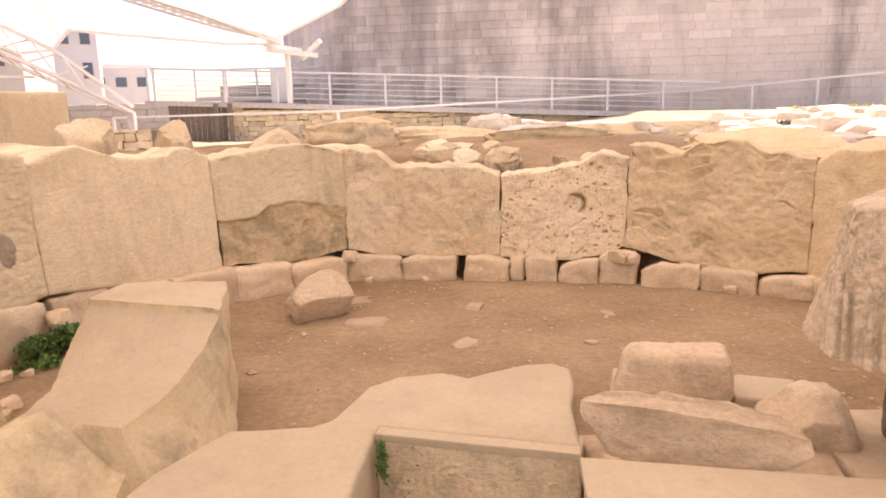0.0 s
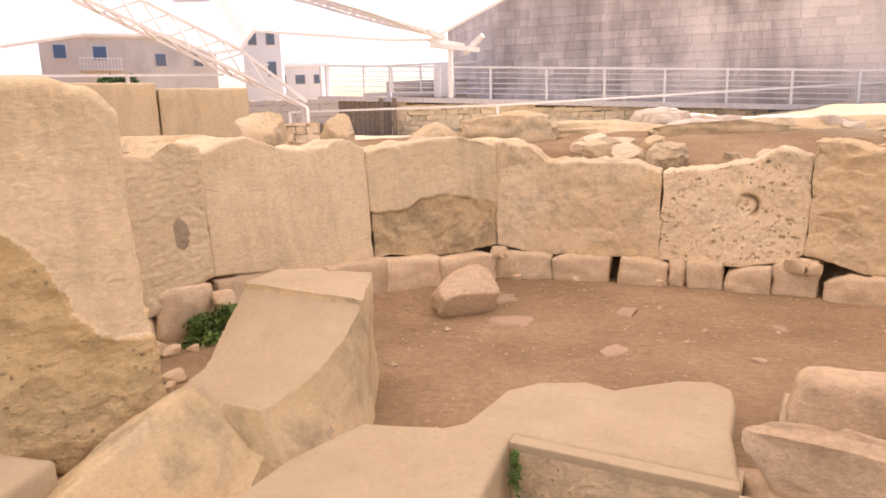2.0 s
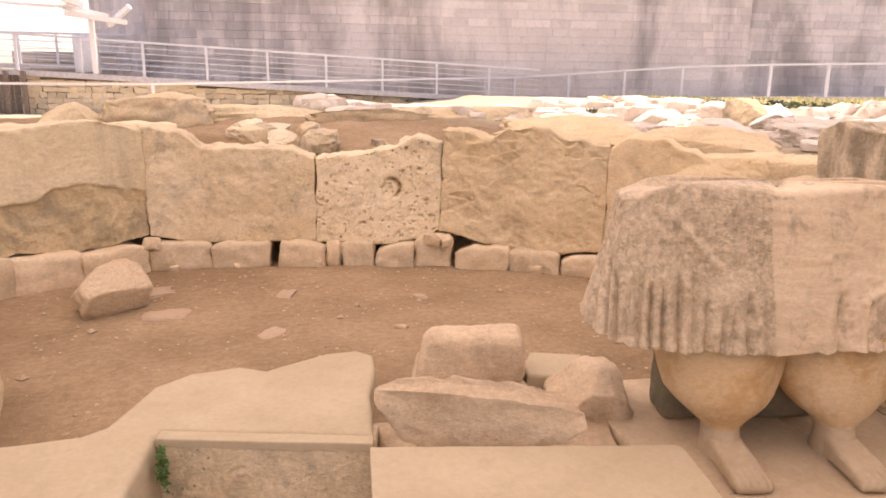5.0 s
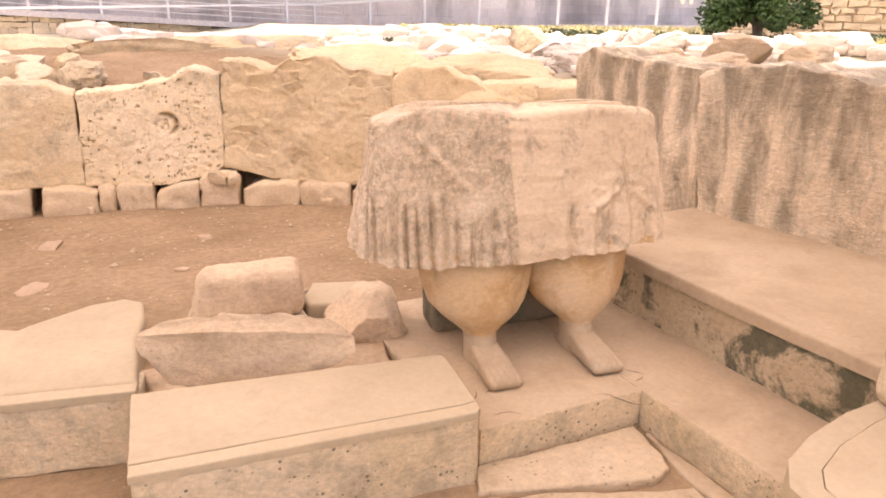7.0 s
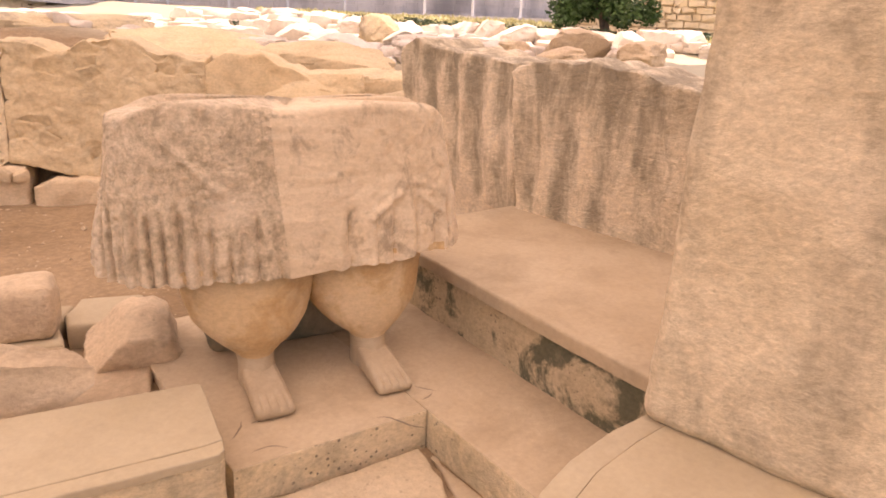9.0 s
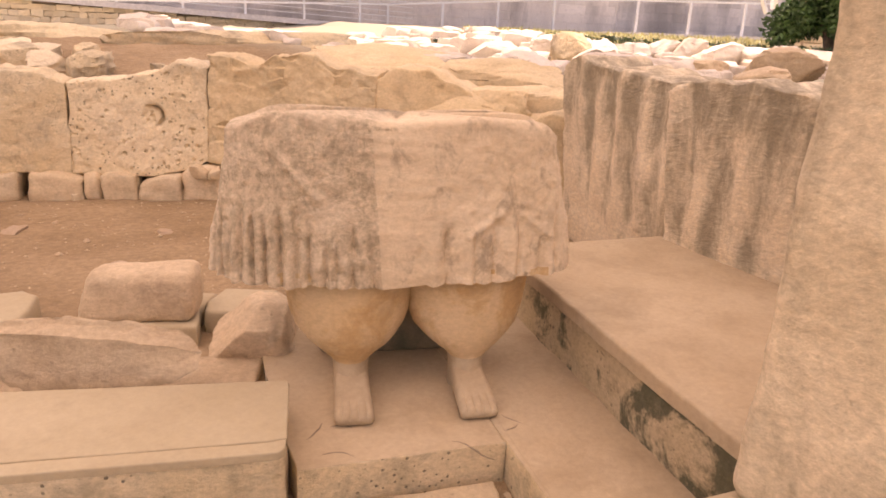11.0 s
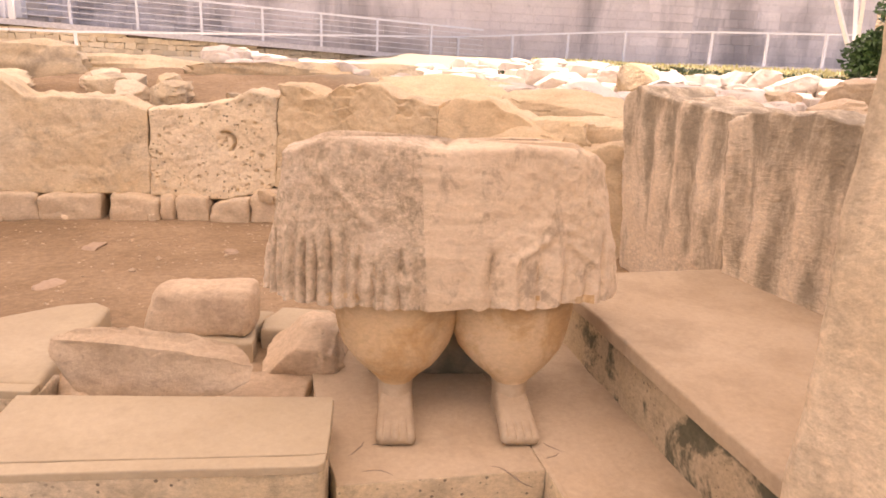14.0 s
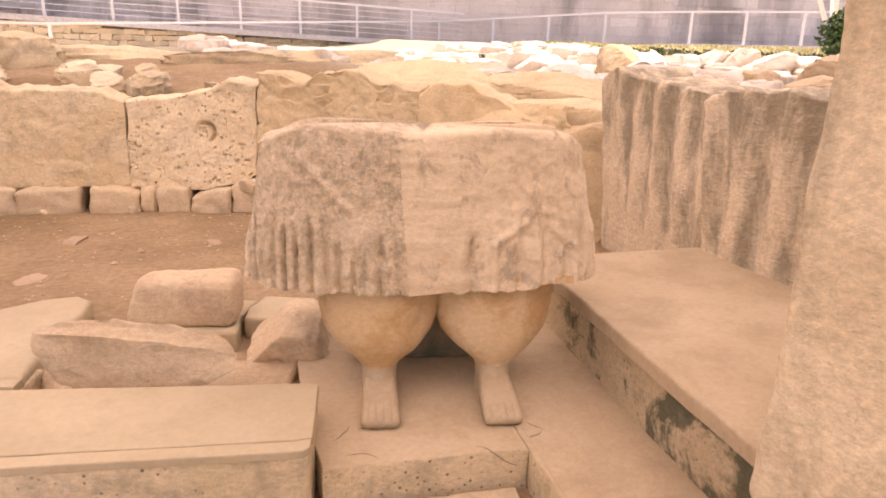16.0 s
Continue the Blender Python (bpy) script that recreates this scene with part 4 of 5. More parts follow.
PAVING = [[(2.1, 2.285), (2.84, 2.235), (2.81, 2.03), (2.77, 1.95), (2.68, 1.92), (2.35, 2.04), (2.02, 2.15)],
          [(2.03, 2.11), (2.36, 2.0), (2.62, 1.88), (2.77, 1.82), (2.75, 1.7), (2.5, 1.5), (2.0, 1.6)],
          [(2.83, 2.02), (2.875, 2.2), (2.875, 1.42), (2.8, 1.42), (2.785, 1.75), (2.8, 1.9)],
          [(1.1, 2.16), (1.97, 2.05), (1.95, 1.6), (1.1, 1.7)], [(0.4, 2.3), (1.07, 2.2), (1.06, 1.7), (0.4, 1.7)],
          [(0.5, 1.66), (1.4, 1.64), (1.4, 1.0), (0.5, 1.0)], [(1.43, 1.62), (2.1, 1.56), (2.1, 1.0), (1.43, 1.0)], [(2.13, 1.55), (2.5, 1.46), (2.5, 1.0), (2.13, 1.0)]]
for i, c in enumerate(PAVING):
    mx, my = sum(p[0] for p in c) / len(c), sum(p[1] for p in c) / len(c)
    thing("paving_slab", prism([(x - mx, y - my) for x, y in c], 0, 0.1, 0.012, 0.014, 50 + i, 0.03), M_PAVE if i < 2 else M_DUST, (mx, my, -0.19 - 0.008 * (i % 3)), 0, "worn cracked paving slab", "paving slab", "lower paving")


def build_statue():
    """The lower half of a colossal carved figure: a pleated skirt over two thick legs, one mesh."""
    bm = bmesh.new()
    N = 560
    hem = [(-1, 0.59), (-0.76, 0.562), (-0.2, 0.56), (0.3, 0.566), (0.72, 0.58), (1, 0.606)]
    crown = [(-1, 1.175), (-0.77, 1.22), (-0.4, 1.208), (-0.04, 1.184), (0.3, 1.2), (0.6, 1.213), (0.9, 1.2), (1, 1.16)]
    ridges = [((-0.5, 1.1), (-0.32, 0.9), 0.016), ((-0.45, 0.84), (-0.4, 0.8), 0.01), ((0.275, 0.76), (0.4, 0.845), 0.012), ((0.5, 0.835), (0.6, 0.75), 0.012), ((-0.3, 0.9), (-0.24, 0.8), 0.007)]
    rng = random.Random(77)
    # pleats: where each groove lies along the hem, how high it climbs, how deep it is cut
    grooves, at = [], -2.0
    while at < 2.0:
        far = smooth(0.02, 0.2, at) * smooth(0.9, 0.6, at)
        grooves.append((at, rng.uniform(0.3, 0.5) + 0.12 * (at < -0.35), rng.uniform(0.016, 0.03) * (1 - 0.35 * far), rng.uniform(0.008, 0.013)))
        at += rng.uniform(0.044, 0.078) * (1 + 0.55 * far)

    def ring(v, a, bf, bb, e, z=None, grow=0.0):
        flat = []
        for i in range(N):
            t = 2 * math.pi * i / N + math.pi / 2
            ct, st = math.cos(t), math.sin(t)
            flat.append((a * math.copysign(abs(ct) ** (2 / e), ct), (bf if st < 0 else bb) * math.copysign(abs(st) ** (2 / e), st), ct, st))
        run, arc = 0.0, []
        for i, q in enumerate(flat):
            arc.append(run)
            run += math.hypot(q[0] - flat[(i + 1) % N][0], q[1] - flat[(i + 1) % N][1])
        out = []
        for (x, y, ct, st), s in zip(flat, arc):
            s -= run / 2
            k = clamp(x / a, -1, 1)
            lo_, hi_ = interp(hem, k), interp(crown, k)
            zz = (lo_ + (hi_ - lo_) * v) if z is None else z(k)
            n = Vector((ct / a, st / bf, 0)).normalized()
            w = Vector((x, y, zz))
            d = grow + 0.012 * fr(w, 3.5) + 0.007 * fr(w, 12) + 0.004 * fr(w, 30)
            for place, climb, deep, wide in grooves:
                off = abs(s + 0.012 * nz((zz * 3, place * 9, 1.0)) - place)
                if off < 0.05:
                    d -= deep * math.exp(-((off / wide) ** 2)) * smooth(climb, climb - 0.16, v)
            d += 0.006 * math.cos(s * 40 + 3 * nz((s * 2, 0, 0))) * smooth(0.5, 0.2, v)
            if st < 0:
                for p, q, tall in ridges:
                    ux, uz = q[0] - p[0], q[1] - p[1]
                    f = clamp(((x - p[0]) * ux + (zz - p[1]) * uz) / (ux * ux + uz * uz), 0, 1)
                    d += tall * math.exp(-((math.hypot(x - p[0] - ux * f, zz - p[1] - uz * f) / 0.016) ** 2))
            if v < 0.03:
                zz += 0.02 * nz((x * 5, y * 5, 1.0)) + 0.012 * nz((x * 19, y * 19, 4.0))
            out.append(bm.verts.new(Vector((x, y, zz)) + n * d))
        return out

    def join(rows):
        for a, b in zip(rows, rows[1:]):
            for i in range(len(a)):
                bm.faces.new((a[i], a[(i + 1) % len(a)], b[(i + 1) % len(b)], b[i]))
        return rows

    rows = []
    for k, lift in ((0.8, 0.03), (0.93, 0.012), (0.975, 0.0)):
        rows.append(ring(0.0, 0.75 * k, 0.31 * k, 0.33 * k, 3.8, lambda x, lift=lift: interp(hem, x) + lift))
    for i in range(68):
        v = i / 67
        rows.append(ring(v * 0.95, 0.75 - 0.095 * v ** 1.1, 0.31 - 0.115 * v, 0.33 - 0.25 * v, 3.8 + 1.2 * v))
    for k, drop in ((0.985, 0.018), (0.955, 0.008), (0.9, 0.001), (0.75, 0.0), (0.45, 0.002), (0.12, 0.004)):
        rows.append(ring(1.0, 0.655 * k, 0.195 * k, 0.08 * k, 4.8, lambda x, drop=drop: interp(crown, x) - drop))
    join(rows)
    bm.faces.new(rows[-1])
    bm.faces.new(rows[0][::-1])

    def leg(cx, cy, toe, seed):
        n = 28
        lev = [(0.56, 0.278, 0.215, 0.02), (0.5, 0.278, 0.218, 0), (0.42, 0.27, 0.215, -0.005), (0.35, 0.256, 0.205, -0.02), (0.285, 0.232, 0.195, -0.03), (0.235, 0.194, 0.17, -0.045), (0.2, 0.158, 0.145, -0.06), (0.17, 0.118, 0.115, -0.075),
               (0.14, 0.08, 0.09, -0.09), (0.1, 0.073, 0.1, -0.1), (0.06, 0.074, 0.11, -0.1), (0.0, 0.078, 0.115, -0.1)]
        rr = []
        for z, ax, ay, oy in lev:
            row = []
            for i in range(n):
                t = 2 * math.pi * i / n
                p = Vector((cx + ax * math.cos(t), cy + oy + ay * math.sin(t), z + 0.055))
                p += Vector((math.cos(t), math.sin(t), 0)) * 0.008 * fr(p + Vector((seed, 0, 0)), 6)
                row.append(bm.verts.new(p))
            rr.append(row)
        join(rr)
        bm.faces.new(rr[0])
        bm.faces.new(rr[-1][::-1])

        def foot(a, b, c):
            v = (1 - b) / 2
            h = 0.085 - 0.03 * v
            hw = 0.066 + 0.014 * v
            p, nn = rounded(a, b, c, hw, 0.17, h / 2, 0.026)
            toe_line = ((a + 1) * 2.5 + 0.5) % 1 - 0.5
            groove = 0.007 * smooth(0.66, 0.85, v) * math.exp(-((toe_line / 0.16) ** 2)) * (abs(a) < 0.8) * (c > 0)
            q = Matrix.Rotation(toe, 3, "Z") @ p
            return Vector((cx + q.x + 0.0, cy - 0.265 + q.y, 0.055 + h / 2 + p.z * 0.95 - groove + 0.03 * (1 - v) * (c > 0)))

        solid(steps(40, 0.2), steps(22, 0.08), steps(4, 0.3), foot, bm)

    leg(-0.188, -0.05, 0.0, 1)
    leg(0.307, -0.05, 0.0, 7)
    # stone rest behind the legs
    def rest(a, b, c):
        p, nn = rounded(a, b, c, 0.37, 0.1, 0.25, 0.04)
        return p + nn * 0.015 * fr(p, 5) + Vector((0.04, 0.25, 0.3))
    solid(steps(20, 0.08), steps(4, 0.3), steps(10, 0.15), rest, bm)
    # low back faces take the darkened tone: damp moss plus shade put into colour
    thing("statue", bm, [M_STATUE, M_MEND, M_LEG, M_DAMP_SHADE, M_DUST], (2.638, 2.95, 0), -10, "lower half of a colossal carved stone figure with a pleated skirt", "statue",
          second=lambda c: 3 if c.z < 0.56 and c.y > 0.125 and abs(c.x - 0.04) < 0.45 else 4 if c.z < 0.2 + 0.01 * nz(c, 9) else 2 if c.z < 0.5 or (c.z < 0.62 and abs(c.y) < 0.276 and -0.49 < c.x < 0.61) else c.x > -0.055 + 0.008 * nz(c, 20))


build_statue()

# ---- loose stones beside the statue ----
def boat(a, b, c):
    """A long stone with a flat broken top, drawn to a tip at one end and blunt at the other, its underside rising to both."""
    deep = straight([(-1, 0.045), (-0.85, 0.08), (-0.4, 0.11), (0.4, 0.12), (0.85, 0.125), (1, 0.11)], a)
    top_z = straight([(-1, 0.285), (-0.5, 0.3), (0.2, 0.285), (0.7, 0.265), (1, 0.235)], a) + 0.02 * b + 0.012 * fr((a * 2.5, b, 0.5), 1.5)
    low_z = straight([(-1, 0.225), (-0.7, 0.08), (-0.5, 0.0), (0.05, 0.0), (0.45, 0.05), (0.8, 0.125), (1, 0.175)], a)
    p = Vector((a * 0.395, (b if b < 0 else 0.35 * b) * deep * (1.15 - 0.55 * smooth(-1, 1, c)), low_z + (top_z - low_z) * (c + 1) / 2))
    p.x -= 0.05 * b * a
    return p + Vector((0.3 * a, b, 0.6 * c)) * (0.014 * fr(p + Vector((3, 0, 0)), 7) + 0.006 * fr(p, 20))


def wedge(a, b, c):
    """A split boulder: a raised back corner, one slope falling to its side, upright broken flanks."""
    p, n = rounded(a, b, c, 0.175, 0.18, 0.5, 0.04)
    top = 0.26 - 0.15 * smooth(0.15, -1, a) - 0.06 * smooth(0.2, -1, b) - 0.03 * smooth(0.6, 1, a)
    p.z = -0.02 + (p.z + 0.5) * (top + 0.02)
    p.x += 0.03 * (1 - c) * (a > 0) * a
    return p + n * (0.022 * fr(p + Vector((9, 1, 0)), 5) + 0.007 * fr(p, 18))


def hewn_cube(a, b, c):
    """A squared stone with worn corners, narrowing a little upwards, one end cut slanting."""
    p, n = rounded(a, b, c, 0.29, 0.12, 0.12, 0.055)
    p.x *= 1 - 0.06 * (c + 1) / 2
    p.x += 0.035 * smooth(-0.3, -1, a) * (c + 1) / 2
    p.y += 0.03 * c
    return p + n * (0.013 * fr(p + Vector((4, 2, 0)), 5) + 0.004 * fr(p, 20)) + Vector((0, 0, 0.12 + 0.006 * a))


thing("stone", solid(steps(40, 0.05), steps(12, 0.12), steps(14, 0.12), boat), M_ROCK, (1.425, 3.085, 0.045), -17, "long pinkish boat shaped stone leaning on rubble", "stone")
thing("stone", solid(steps(22, 0.14), steps(14, 0.16), steps(14, 0.18), hewn_cube), M_ROCK, (1.56, 3.755, 0.09), -14, "squared ochre stone with rounded corners", "stone")
thing("stone", solid(steps(22, 0.14), steps(20, 0.14), steps(14, 0.14), wedge), M_ROCK, (2.05, 3.4, -0.02), -14, "rough boulder beside the statue", "stone")
thing("stone", prism([(-0.3, -0.17), (0.2, -0.19), (0.23, 0.15), (-0.28, 0.17)], 0, 0.13, 0.02, 0.02, 41, 0.03), M_ROCK, (1.85, 3.13, -0.08), -8, "flat slab of stone on the ground", "stone")
thing("stone", rock((0.3, 0.3, 0.14), 43, 0.6, 0.1, 3, 10), M_ROCK, (1.12, 3.2, -0.02), 30, "small stone under the long stone", "stone")
thing("stone", prism([(-0.42, -0.14), (0.2, -0.18), (0.16, 0.06), (0.2, 0.26), (-0.4, 0.3)], 0, 0.12, 0.02, 0.012, 47, 0.03), M_CAP, (1.66, 3.72, -0.02), -14, "pale flat slab under the squared stone", "stone")
thing("stone", prism([(-0.16, -0.1), (0.12, -0.14), (0.16, 0.2), (-0.12, 0.22), (-0.18, 0.04)], 0, 0.13, 0.02, 0.014, 49, 0.03), M_CAP, (2.03, 3.72, -0.02), -14, "pale cracked stone beside the boulder", "stone")

for i, (x, y, s) in enumerate(((-2.42, 4.22, 0.13), (-2.3, 4.28, 0.09), (-2.5, 4.05, 0.16), (-2.36, 4.1, 0.07), (-2.2, 4.38, 0.06), (-1.98, 3.85, 0.1), (-1.9, 3.7, 0.08))):
    thing("loose_stone", rock((s * 1.4, s, s * 0.8), 700 + i, 0.6, 0.14, 3, 8), M_BASE, (x, y, ground_height(x, y) - 0.012), 50 * i, "small loose rubble stone at the foot of the slab", "stone", "loose rubble")
for i, (x, y, s) in enumerate(((-0.22, 5.39, 0.34), (-0.4, 5.95, 0.42), (0.51, 4.86, 0.2), (0.6, 5.7, 0.22), (-0.9, 6.15, 0.22), (1.62, 5.5, 0.14), (1.36, 4.82, 0.1))):
    thing("embedded_stone", rock((s, s * 0.62, 0.05), 600 + i, 0.4, 0.14, 2, 10), M_BEDDED, (x, y, ground_height(x, y) - 0.032), 25 * i, "flat pale stone bedded in the earth floor", "stone", "bedded stones")

# ---- the far terrace: great ashlar wall, walkway, ramp ----
def courses(name, p0, p1, z0, z1, course, block, material, parent, seed, depth=0.06, limit=None, label="", joint=0.008, jitter=0.0, single=None):
    """Courses of blocks on a wall face from p0 to p1, each block with recessed joints. single(x, z) tells which stretch
    is laid of blocks of their own; the rest is joined."""
    rng = random.Random(seed)
    p0, p1 = Vector((*p0, 0)), Vector((*p1, 0))
    length, ex = (p1 - p0).length, (p1 - p0).normalized()
    n = Vector((ex.y, -ex.x, 0))
    verts, faces = [], []
    z = z0
    while z < z1 - 0.02:
        h = min(course * rng.uniform(0.85, 1.15), z1 - z)
        x = -rng.uniform(0, block)
        while x < length:
            w = block * rng.uniform(0.6, 1.45)
            a, b = max(0, x), min(length, x + w)
            x += w
            zt = z + h - joint
            top = limit(a / length) if limit else 1e9
            if b - a < 0.05 or z + h * 0.5 > top:
                continue
            zt = min(zt, max(z + 0.03, top))
            out = rng.uniform(-0.2, 0.2) * depth
            vs = []
            for o, s in ((0.0, 0.0), (depth + out, joint * 1.2)):
                for u, v in ((a + joint + s, z + joint + s), (b - joint - s, z + joint + s), (b - joint - s, zt - s), (a + joint + s, zt - s)):
                    vs.append(p0 + ex * (u + rng.uniform(-jitter, jitter)) + n * (o + rng.uniform(-jitter, jitter)) + Vector((0, 0, v + rng.uniform(-jitter, jitter))))
            fs = [(4, 5, 6, 7)] + [(k, (k + 1) % 4, 4 + (k + 1) % 4, 4 + k) for k in range(4)]
            if single and single((p0 + ex * a).x, z):
                mid = p0 + ex * ((a + b) / 2) + Vector((0, 0, z))
                me = bpy.data.meshes.new("block")
                me.from_pydata([tuple(v - mid) for v in vs], [], fs)
                me.materials.append(material)
                ob = new("block", me)
                ob.parent, ob.location = parent, mid
            else:
                c = len(verts)
                verts += vs
                faces += [tuple(c + k for k in f) for f in fs]
        z += h
    if not verts:
        return None
    me = bpy.data.meshes.new(name)
    me.from_pydata([tuple(v) for v in verts], [], faces)
    me.materials.append(material)
    ob = new(name, me)
    ob.parent = parent
    return tagged(ob, label, kind="stuff")


def wall_body(p0, p1, z0, z1, thick, material, parent, name="core"):
    p0, p1 = Vector((*p0, 0)), Vector((*p1, 0))
    ex = (p1 - p0).normalized()
    n = Vector((-ex.y, ex.x, 0)) * thick
    bm = bmesh.new()
    q = [bm.verts.new(p + Vector((0, 0, z))) for z in (z0, z1) for p in (p0, p1, p1 + n, p0 + n)]
    for f in ((0, 1, 5, 4), (1, 2, 6, 5), (2, 3, 7, 6), (3, 0, 4, 7), (4, 5, 6, 7), (3, 2, 1, 0)):
        bm.faces.new([q[i] for i in f])
    me = mesh_of(name, bm, material)
    for p in me.polygons:
        p.use_smooth = False
    ob = new(name, me)
    ob.parent = parent
    return ob


F0, F1, F2 = (-3.84, 25.3), (16.8, 23.3), (30.0, 22.5)
fort = base("fortress_wall", (0, 0, 0), 0, "great weathered grey ashlar wall rising behind the ruins", "wall")
wall_body(F0, F1, 0, 8.5, 6.0, M_FORT, fort)
courses("ashlar", F0, F1, 0.6, 8.5, 0.29, 0.75, M_FORT, fort, 3, 0.014, joint=0.0065, single=lambda x, z: 1.5 < x < 14 and 1.4 < z < 3.6)
wall_body((-6.4, 29), F0, 0, 8.0, 2.0, M_FORT, fort, "return_core")
courses("ashlar", (-6.4, 29), F0, 1.0, 8.0, 0.29, 0.7, M_FORT, fort, 4, 0.014, joint=0.0065)
wall_body((16.9, 24.3), F2, 0, 8.0, 5.0, M_FORT, fort, "recessed_core")
courses("ashlar", (16.9, 24.3), F2, 0.8, 8.0, 0.29, 0.75, M_FORT, fort, 5, 0.014, joint=0.0065)

# rubble retaining wall under the walkway
R0, R1 = (-7.0, 23.2), (9.0, 23.6)
rub = base("retaining_wall", (0, 0, 0), 0, "cream rubble stone retaining wall below the walkway", "wall")
deck_z = lambda x: 2.04 - 0.047 * (x + 7)
wall_body(R0, R1, 0, 0.9, 0.5, M_MORTAR, rub)
bm = bmesh.new()
q = [bm.verts.new(v) for v in ((-7, 23.22, 0.3), (9, 23.62, 0.3), (9, 23.62, deck_z(9) - 0.15), (-7, 23.22, deck_z(-7) - 0.15), (-7, 23.7, 0.3), (9, 24.1, 0.3), (9, 24.1, deck_z(9) - 0.15), (-7, 23.7, deck_z(-7) - 0.15))]
for f in ((0, 1, 2, 3), (5, 4, 7, 6), (3, 2, 6, 7), (0, 3, 7, 4), (1, 5, 6, 2)):
    bm.faces.new([q[i] for i in f])
part("fill", bm, M_MORTAR, rub, "dark joints")
courses("rubble", (-7.0, 23.2), (9.0, 23.6), 0.4, 2.0, 0.18, 0.3, M_RUBBLE, rub, 9, 0.07, lambda u: deck_z(-7 + 16 * u) - 0.16, jitter=0.026, joint=0.003, single=lambda x, z: x < 1.5 and z > 0.7)


def railing(name, pts, height, spacing, cables, label, deck=0.0):
    """A white post and rail fence along a line, with optional wires and deck edge."""
    rail = base(name, (0, 0, 0), 0, label, "railing")
    pts = [Vector(p) for p in pts]
    bm = bmesh.new()
    for a, b in zip(pts, pts[1:]):
        beam(a + Vector((0, 0, height)), b + Vector((0, 0, height)), 0.06, 0.06, bm)
    part("top_rail", bm, M_WHITE, rail)
    for k in range(cables):
        bm = bmesh.new()
        for a, b in zip(pts, pts[1:]):
            z = height * (k + 1) / (cables + 1)
            beam(a + Vector((0, 0, z)), b + Vector((0, 0, z)), 0.02, 0.02, bm)
        part("wire", bm, M_WHITE, rail)
    if deck:
        bm = bmesh.new()
        for a, b in zip(pts, pts[1:]):
            beam(a - Vector((0, 0, deck / 2)), b - Vector((0, 0, deck / 2)), 0.3, deck, bm)
        part("edge_beam", bm, M_DECK, rail, "pale deck edge beam")
    for a, b in zip(pts, pts[1:]):
        n = max(1, round((b - a).length / spacing))
        for i in range(n):
            p = a.lerp(b, i / n)
            part("post", beam(p, p + Vector((0, 0, height)), 0.07, 0.07), M_WHITE, rail)
    return rail


railing("walkway_railing", [(-9.2, 22.9, 2.14), (-7.0, 23.1, 2.04), (-3.6, 23.2, 1.88), (9.0, 23.45, 1.3)], 1.0, 1.85, 5, "white steel walkway railing with wires on a pale deck edge", 0.16)
railing("walkway_railing", [(-9.2, 26.5, 2.3), (-4.6, 26.5, 2.3)], 1.0, 1.2, 3, "white steel railing of the upper platform", 0.14)
railing("walkway_railing", [(-9.4, 22.9, 2.14), (-10.6, 26.0, 2.2)], 1.0, 0.5, 2, "white steel balustrade at the walkway end", 0.14)
railing("ramp_railing", [(-9.5, 20.6, 0.62), (-3.0, 21.0, 0.66), (8.3, 24.0, 1.05)], 1.0, 40.0, 0, "white steel hand rail rising along the ramp", 0.0)
railing("ramp_railing", [(8.3, 24.0, 1.05), (13.4, 21.8, 1.42), (15.9, 20.7, 1.5), (18.6, 18.8, 1.52), (24, 14.0, 1.6)], 1.0, 2.05, 0, "white steel ramp railing with a pale edge beam", 0.18)

# timber slats closing the space under the walkway end
skirt = base("timber_screen", (0, 0, 0), 0, "grey weathered vertical timber boards under the walkway", "screen")
for i in range(13):
    x = -8.75 + i * 0.165
    part("board", beam((x, 22.95 + 0.02 * i, 0.3), (x, 22.95 + 0.02 * i, 1.98), 0.158, 0.03), M_WOOD, skirt)
for x in (-7.2, -6.75):
    part("post", beam((x, 22.7, 0.2), (x, 22.7, 2.0), 0.12, 0.12), M_WOOD, skirt)
thing("white_cabinet", box_bm(0.32, 0.25, 0.55, 0.02, 3), M_WHITE, (-5.4, 24.2, 2.0), 0, "white metal box standing on the walkway", "cabinet")
up = base("upper_wall", (0, 0, 0), 0, "low cream wall behind the upper platform", "wall")
wall_body((-8.6, 27.4), (-5.2, 27.4), 1.5, 2.75, 0.4, M_HOUSE, up)
courses("block_course", (-8.6, 27.4), (-5.2, 27.4), 1.6, 2.75, 0.27, 0.6, M_HOUSE, up, 12, 0.03)


# ---- ruins behind the apse ----
def ruin(size, seed, x, y, turn, material, label, z=None, boxy=0.6, group="far ruins"):
    g = ground_height(x, y) - 0.04 if z is None else z
    return thing("ruin_stone", rock(size, seed, boxy, 0.15, 4, 16), material, (x, y, g), turn, label, "stone", group)


LBL = "weathered cream ruin stone standing on the earth fill"
ruin((0.72, 0.62, 0.8), 101, -4.3, 9.25, 10, M_WEATHER, "big rounded ochre boulder behind the apse wall", 0.75, 0.25)
ruin((0.56, 0.4, 0.74), 102, -3.32, 9.8, -15, M_WEATHER, "leaning cream standing stone behind the apse wall", 0.75, 0.6)
ruin((0.75, 0.5, 0.5), 103, -2.1, 10.2, 0, M_SMOOTH, LBL, 0.85, 0.75)
ruin((1.3, 0.7, 0.62), 104, -1.0, 10.4, 5, M_WEATHER, LBL, 0.85, 0.45)
ruin((0.8, 0.5, 0.3), 105, -0.9, 8.3, -5, M_SMOOTH, LBL, 0.9)
ruin((1.6, 0.7, 0.36), 106, 0.35, 10.6, 3, M_SMOOTH, LBL, 0.98)
